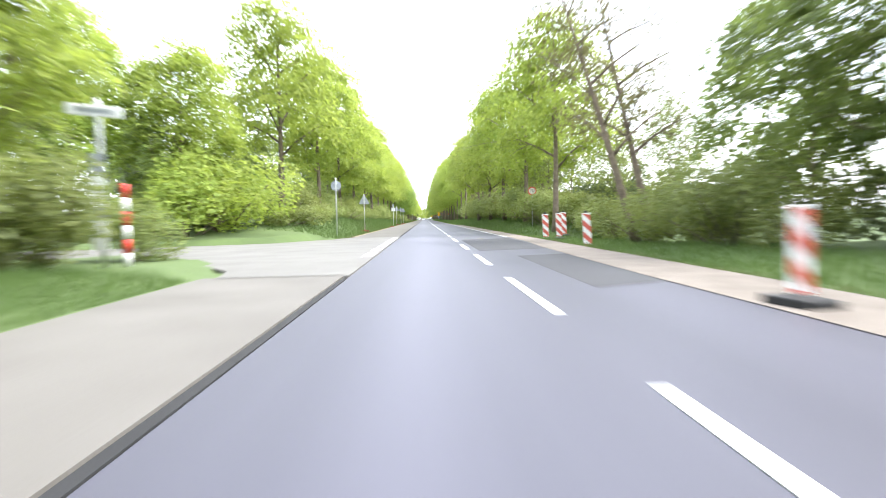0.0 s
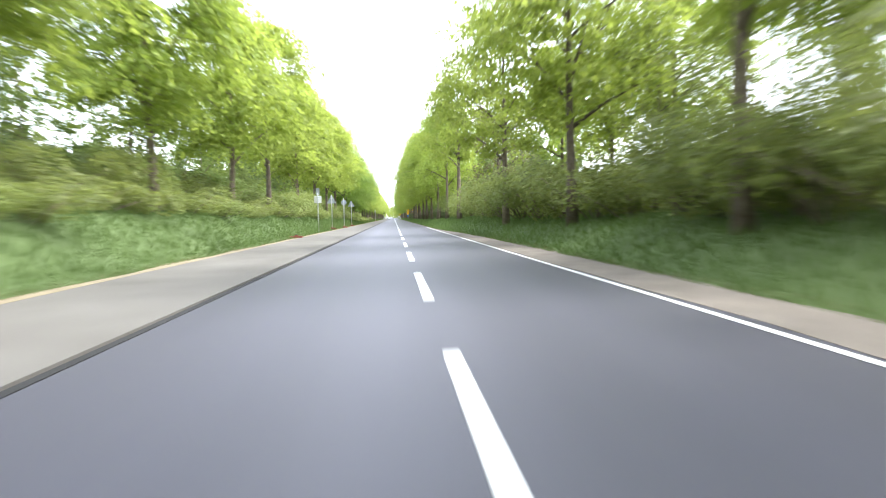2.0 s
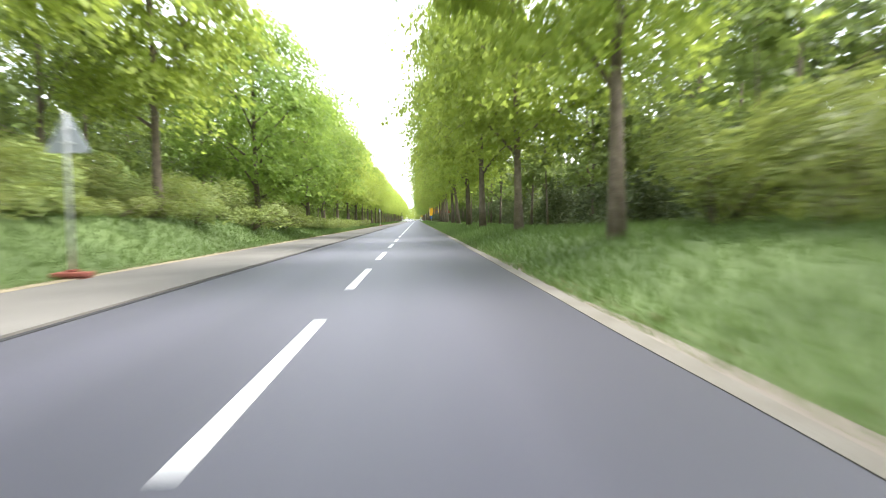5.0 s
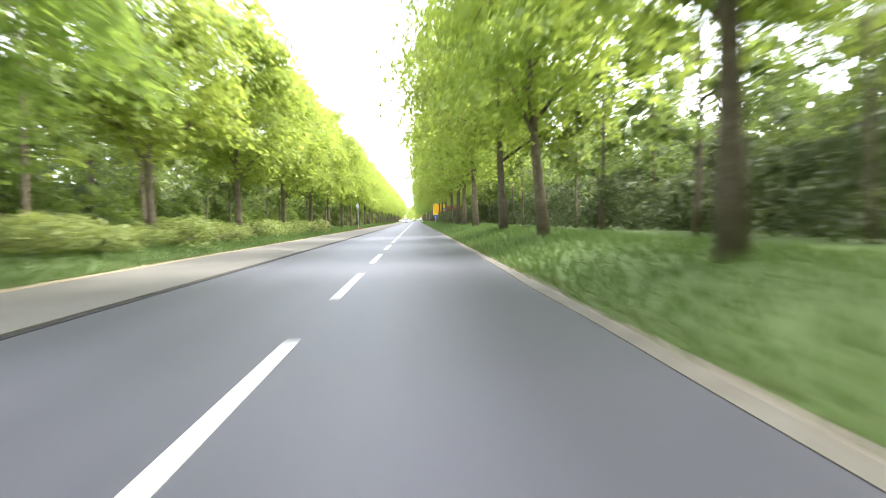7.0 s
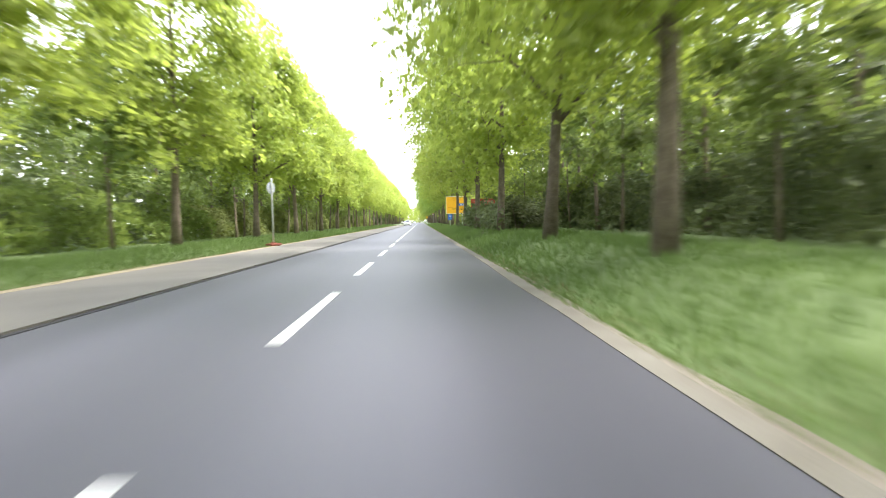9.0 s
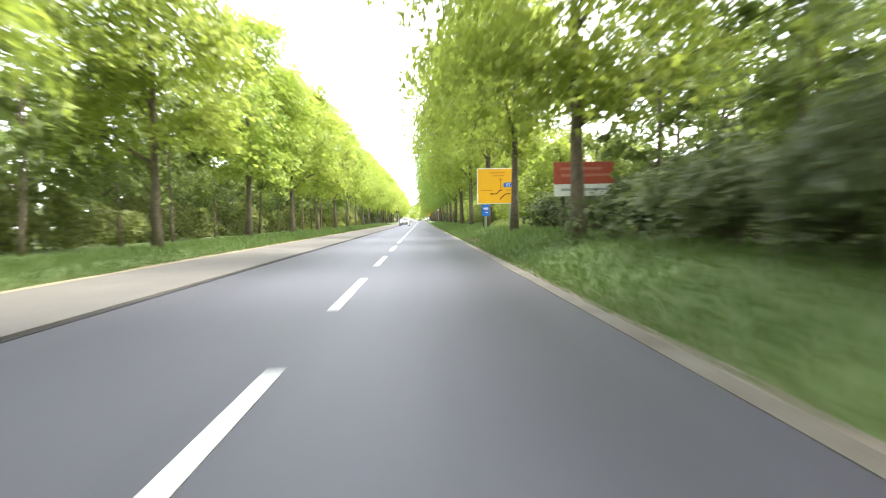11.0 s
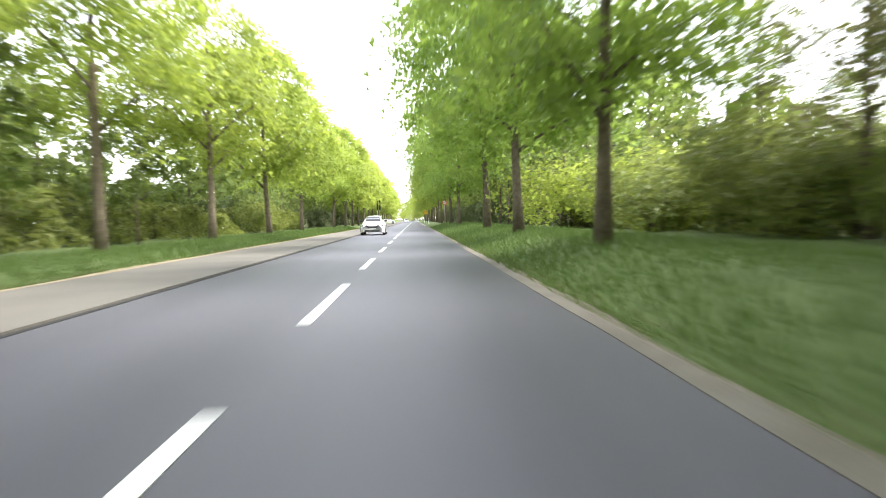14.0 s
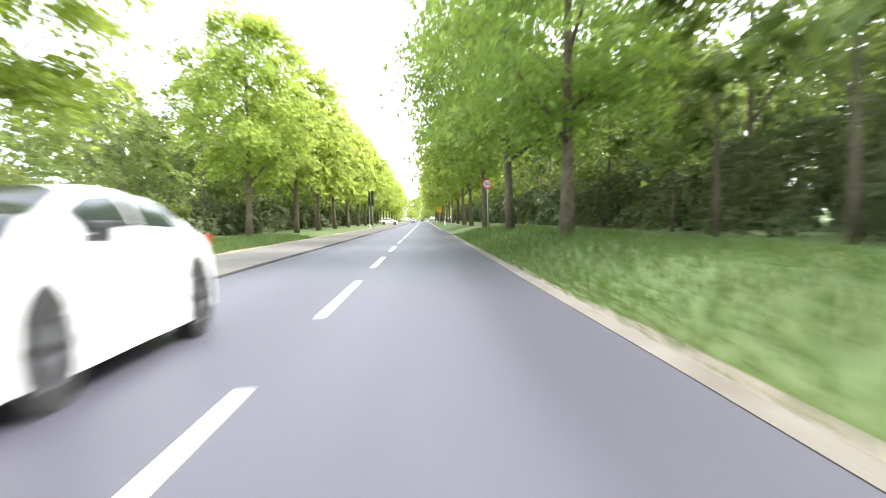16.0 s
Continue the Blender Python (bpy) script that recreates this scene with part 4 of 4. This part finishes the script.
part("arrow_head", plate_mesh("arrow_head", [(0.07, 0.28), (0.16, 0.44), (0.25, 0.28)], 0.004, FADED), face, "faded orange arrow head", pose(0, -0.012, 0))
part("arrow_head", plate_mesh("arrow_head", [(-0.3, -0.46), (-0.42, -0.41), (-0.3, -0.36)], 0.004, SIGN_BLACK), face, "black arrow head", pose(0, -0.012, 0))
blue = part("motorway_field", plate_mesh("motorway_field", rect(0.56, 0.24, 0.03), 0.004, SIGN_BLUE), face, "blue field with white marks", pose(0.6, -0.011, 0.05))
bars(blue, [(-0.1, -0.02, 0.04, 0.14), (0.02, -0.02, 0.04, 0.14), (-0.04, 0.05, 0.22, 0.03), (0.18, -0.05, 0.14, 0.07)], SIGN_WHITE)
bars(face, [(0.0, 0.68, 0.8, 0.045), (0.06, 0.53, 0.6, 0.045), (-0.58, -0.22, 0.6, 0.045), (0.66, -0.22, 0.44, 0.045)], FADED, -0.011)
# small blue plate on the board's post
f = part("blue_plate", plate_mesh("blue_plate", rect(0.41, 0.58, 0.03), 0.012, SIGN_BLUE), board, "small blue plate with white writing", pose(-0.64, 0.03, 1.30 - g))
bars(f, [(0.0, 0.12, 0.26, 0.05), (0.0, 0.05, 0.2, 0.03), (0.04, -0.1, 0.13, 0.04)], SIGN_WHITE)

# red and white information board
g = ground_z(6.85, 237.5)
ib = thing("information_board", "large red and white information board on posts", "sign board", pose(6.85, 237.5, g))
for x in (-0.75, 0.75):
    part("post", box_mesh("post", 0.09, 0.09, 2.8 - g, ROOF_DARK, 0.01, (0, 0, (2.8 - g) / 2)), ib, m=pose(x, 0.07, 0))
face = part("panel", box_mesh("panel", 2.2, 0.03, 0.79, RUST_RED, 0.01), ib, "faded red upper panel", pose(0, 0, 2.455 - g))
bars(face, [(-0.1, 0.16, 1.5, 0.1), (0.05, -0.08, 1.75, 0.1)], plain("faded_letters", (0.47, 0.17, 0.12), 0.6), -0.018)
face = part("panel", box_mesh("panel", 2.2, 0.03, 0.43, SIGN_WHITE, 0.01), ib, "white lower panel", pose(0, 0, 1.84 - g))
bars(face, [(0.0, 0.02, 1.7, 0.09)], SIGN_BACK, -0.018)

# street name post and striped post at the side road
sp = thing("street_sign", "white street name blade on a grey post", "street sign", pose(-6.85, 5.7, ground_z(-6.85, 5.7)))
part("post", pipe_mesh("post", 0.05, 2.95, GALV), sp)
blade = part("blade", box_mesh("blade", 1.0, 0.03, 0.2, SIGN_WHITE, 0.02), sp, "white name blade with a worn bar of writing", pose(-0.05, -0.04, 2.75, 0, 6, 0))
bars(blade, [(0, 0, 0.62, 0.08)], SIGN_BACK, -0.018)
for z, h, mat, words in ((1.93, 0.36, SIGN_BACK, "small grey plate"), (1.46, 0.5, SIGN_WHITE, "white plate"), (1.08, 0.2, SIGN_BACK, "small grey plate"), (0.68, 0.52, SIGN_WHITE, "white plate")):
    part("plate", plate_mesh("plate", rect(0.27, h), 0.012, mat), sp, words, pose(-0.02, -0.066, z - 0.1))
    part("clamp", box_mesh("clamp", 0.14, 0.05, 0.04, GALV, 0.006), sp, m=pose(0, -0.04, z - 0.1))
st = thing("striped_post", "red and white banded warning post in the grass", "post", pose(-6.58, 6.0, ground_z(-6.58, 6.0)))
for k in range(6):
    part("band", pipe_mesh("band", 0.06, 0.25, SIGN_RED if k % 2 else SIGN_WHITE, 12, 0.25 * k), st)


def delineator(x, y):
    d = thing("delineator_post", "white plastic delineator post with black band", "marker post", pose(x, y, ground_z(x, y) - 0.02), "delineator posts")
    part("post", box_mesh("post", 0.12, 0.09, 0.95, SIGN_WHITE, 0.03, (0, 0, 0.475)), d)
    part("band", box_mesh("band", 0.126, 0.096, 0.22, SIGN_BLACK, 0.03, (0, 0, 0.78)), d, "black band")
    part("reflector", box_mesh("reflector", 0.05, 0.104, 0.16, SIGN_BACK, 0.005, (0, 0, 0.78)), d)


for x, y in ((3.4, 384.0), (-5.0, 382.0), (3.4, 430.0)):
    delineator(x, y)
far_sign = thing("warning_board", "small yellow sign on a post far along the road", "road sign", pose(3.5, 415, ground_z(3.5, 415)))
part("post", pipe_mesh("post", 0.04, 2.6, GALV), far_sign)
part("plate", plate_mesh("plate", rect(0.8, 0.9), 0.02, SIGN_YELLOW), far_sign, m=pose(0, -0.06, 2.3))


# ---- cars ----
def lerp_table(tab, s):
    for (a, *va), (b, *vb) in zip(tab, tab[1:]):
        if s <= b:
            u = max(0.0, (s - a) / (b - a))
            u = u * u * (3 - 2 * u)
            return [p + (q - p) * u for p, q in zip(va, vb)]
    return list(tab[-1][1:])


HULL = [(0.0, 0.70, 0.21, 0.62), (0.10, 0.83, 0.16, 0.70), (0.5, 0.885, 0.15, 0.80), (1.1, 0.90, 0.15, 0.90), (2.2, 0.90, 0.16, 0.94), (3.4, 0.895, 0.16, 0.97), (3.95, 0.85, 0.2, 0.96), (4.2, 0.72, 0.28, 0.90)]
CABIN = [(0.95, 0.74, 0.72, 0.86), (1.35, 0.76, 0.62, 1.06), (1.85, 0.77, 0.585, 1.23), (2.5, 0.78, 0.58, 1.27), (3.2, 0.77, 0.575, 1.22), (3.75, 0.74, 0.56, 1.10), (4.1, 0.68, 0.6, 0.93)]


def hull_at(s, v):
    """A point of the lower body: s along the car, v round it from sill to sill."""
    w, lo, hi = lerp_table(HULL, s)
    a = math.pi * v
    c, d = math.cos(a), math.sin(a)
    x = -w * math.copysign(abs(c) ** 0.42, c)
    z = lo + (hi - lo) * abs(d) ** 0.5
    return Vector((x, s, z))


def cabin_at(s, v):
    wb, wt_, hi = lerp_table(CABIN, s)
    a = math.pi * v
    c, d = math.cos(a), math.sin(a)
    u = abs(d) ** 0.55
    w = wb + (wt_ - wb) * u
    x = -w * math.copysign(abs(c) ** 0.38, c)
    return Vector((x, s, 0.80 + (hi - 0.80) * u))


def skin(fn, s0, s1, v0, v1, ns, nv, mat, name, out=0.0, cap=False):
    """A panel of the surface fn, pushed outwards by out."""
    rows = []
    for i in range(ns + 1):
        s = s0 + (s1 - s0) * i / ns
        for j in range(nv + 1):
            v = v0 + (v1 - v0) * j / nv
            p = fn(s, v)
            if out:
                e = 0.01
                a = fn(min(s + e, 4.2), v) - fn(max(s - e, 0), v)
                b = fn(s, min(v + e, 1)) - fn(s, max(v - e, 0))
                n = b.cross(a)
                if n.length > 1e-9:
                    n.normalize()
                    c = p - Vector((0, 2.1, 0.6))
                    if n.dot(c) < 0:
                        n = -n
                    p = p + n * out
            rows.append(p)
    k = nv + 1
    fs = [(i * k + j, i * k + j + 1, (i + 1) * k + j + 1, (i + 1) * k + j) for i in range(ns) for j in range(nv)]
    if cap:
        fs += [tuple(range(k)), tuple(ns * k + j for j in range(nv, -1, -1))]
    return mesh(name, rows, fs, mat, True)


def car_form():
    """A white hatchback whose front points to -y; its origin is the front, on the road."""
    c = new("car", None)
    c.empty_display_size = 0.3
    part("body", skin(hull_at, 0, 4.2, 0, 1, 40, 36, WHITE_PAINT, "body", cap=True), c)
    part("cabin", skin(cabin_at, 0.95, 4.1, 0, 1, 36, 30, WHITE_PAINT, "cabin", cap=True), c, "white roof and pillars")
    part("windscreen", skin(cabin_at, 1.03, 1.78, 0.30, 0.70, 8, 12, GLASS, "windscreen", 0.012), c, "dark glass windscreen")
    part("rear_window", skin(cabin_at, 3.62, 4.02, 0.30, 0.70, 6, 10, GLASS, "rear_window", 0.012), c, "dark glass rear window")
    for v0, v1 in ((0.045, 0.225), (0.955, 0.775)):
        part("side_window", skin(cabin_at, 1.55, 2.42, v0, v1, 10, 6, GLASS, "side_window", 0.012), c, "dark tinted side window")
        part("side_window", skin(cabin_at, 2.50, 3.55, v0, v1, 10, 6, GLASS, "side_window", 0.012), c, "dark tinted side window")
    for v0, v1 in ((0.17, 0.30), (0.83, 0.70)):
        lamp = part("headlight", skin(hull_at, 0.07, 0.40, v0, v1, 6, 5, LAMP, "headlight", 0.012), c, "clear glass headlight")
        part("lamp_surround", skin(hull_at, 0.05, 0.17, v0 + (0.012 if v0 < 0.5 else -0.012), v1, 4, 5, TRIM, "lamp_surround", 0.018), lamp, "black lamp surround")
    part("grille", plate_mesh("grille", [(-0.5, 0.11), (-0.28, -0.07), (0.28, -0.07), (0.5, 0.11), (0.42, 0.13), (0.22, -0.01), (-0.22, -0.01), (-0.42, 0.13)], 0.07, TRIM), c, "black V-shaped grille", pose(0, -0.04, 0.53))
    part("badge", disc_mesh("badge", 0.06, 0.02, ALLOY, 0.0, 20), c, "round metal badge", pose(0, -0.05, 0.56))
    part("air_intake", box_mesh("air_intake", 1.1, 0.08, 0.10, TRIM, 0.02, (0, 0.0, 0.28)), c, "black lower air intake")
    part("bonnet_seam", box_mesh("bonnet_seam", 1.1, 0.012, 0.012, TRIM, 0.003, (0, 0.12, 0.705)), c, "dark bonnet gap")
    for sx in (-1, 1):
        part("fog_light", box_mesh("fog_light", 0.16, 0.06, 0.09, TRIM, 0.02, (sx * 0.6, 0.06, 0.33)), c, "dark fog light recess")
    part("roof_aerial", box_mesh("roof_aerial", 0.03, 0.14, 0.05, TRIM, 0.012, (0, 3.3, 1.235)), c)
    part("number_plate", box_mesh("number_plate", 0.52, 0.02, 0.11, SIGN_WHITE, 0.004, (0, -0.03, 0.45)), c, "plain white plate")
    for sx in (-1, 1):
        m = part("mirror", box_mesh("mirror", 0.2, 0.12, 0.13, TRIM, 0.04, (sx * 0.93, 1.42, 0.93)), c, "dark door mirror")
        part("mirror_arm", box_mesh("mirror_arm", 0.12, 0.05, 0.04, TRIM, 0.01, (sx * 0.82, 1.44, 0.89)), m)
        part("tail_light", box_mesh("tail_light", 0.16, 0.1, 0.24, TAIL, 0.03, (sx * 0.68, 4.12, 0.74)), c, "red tail light")
        part("door_handle", box_mesh("door_handle", 0.02, 0.2, 0.03, WHITE_PAINT, 0.008, (sx * 0.902, 2.42, 0.80)), c)
        part("sill", box_mesh("sill", 0.06, 2.0, 0.1, TRIM, 0.02, (sx * 0.86, 2.1, 0.22)), c, "black sill trim")
        for y in (0.82, 3.38):
            arch = disc_mesh("wheel_arch", 0.36, 0.02, TRIM)
            part("wheel_arch", arch, c, "black wheel arch", pose(sx * 0.888, y, 0.33, 0, 0, 90 if sx > 0 else -90))
            wheel = part("wheel", disc_mesh("wheel", 0.31, 0.2, RUBBER, 0.19), c, "black tyre", pose(sx * 0.915, y, 0.31, 0, 0, 90 if sx > 0 else -90))
            part("rim", disc_mesh("rim", 0.195, 0.06, ALLOY, 0.04, 24), wheel, "alloy rim", pose(0, 0.012, 0))
            for k in range(5):
                a = 72 * k
                part("spoke", box_mesh("spoke", 0.05, 0.03, 0.17, TRIM, 0.008, (0, 0, 0.1)), wheel, m=pose(0, 0.006, 0, 0, a, 0))
    return c


car = car_form()
CAR = Matrix.Diagonal((1 / UNIT, 1 / UNIT, 1.13 / UNIT, 1))
car.matrix_basis = pose(-1.57, 311.35, 0) @ CAR
tagged(car, "white hatchback car in the oncoming lane", "car")
second = copy_thing(car, pose(-3.3, 419, 0.03, 0, 0, 90) @ CAR)
tagged(second, "white car standing across the far path, side on")
third = copy_thing(car, pose(-1.4, 462, 0) @ CAR)
tagged(third, "small white car far along the oncoming lane")

# from plan units to metres
for ob in list(scene.objects):
    if ob.parent is None and ob.type in ("MESH", "EMPTY"):
        ob.matrix_basis = Matrix.Scale(UNIT, 4) @ ob.matrix_basis
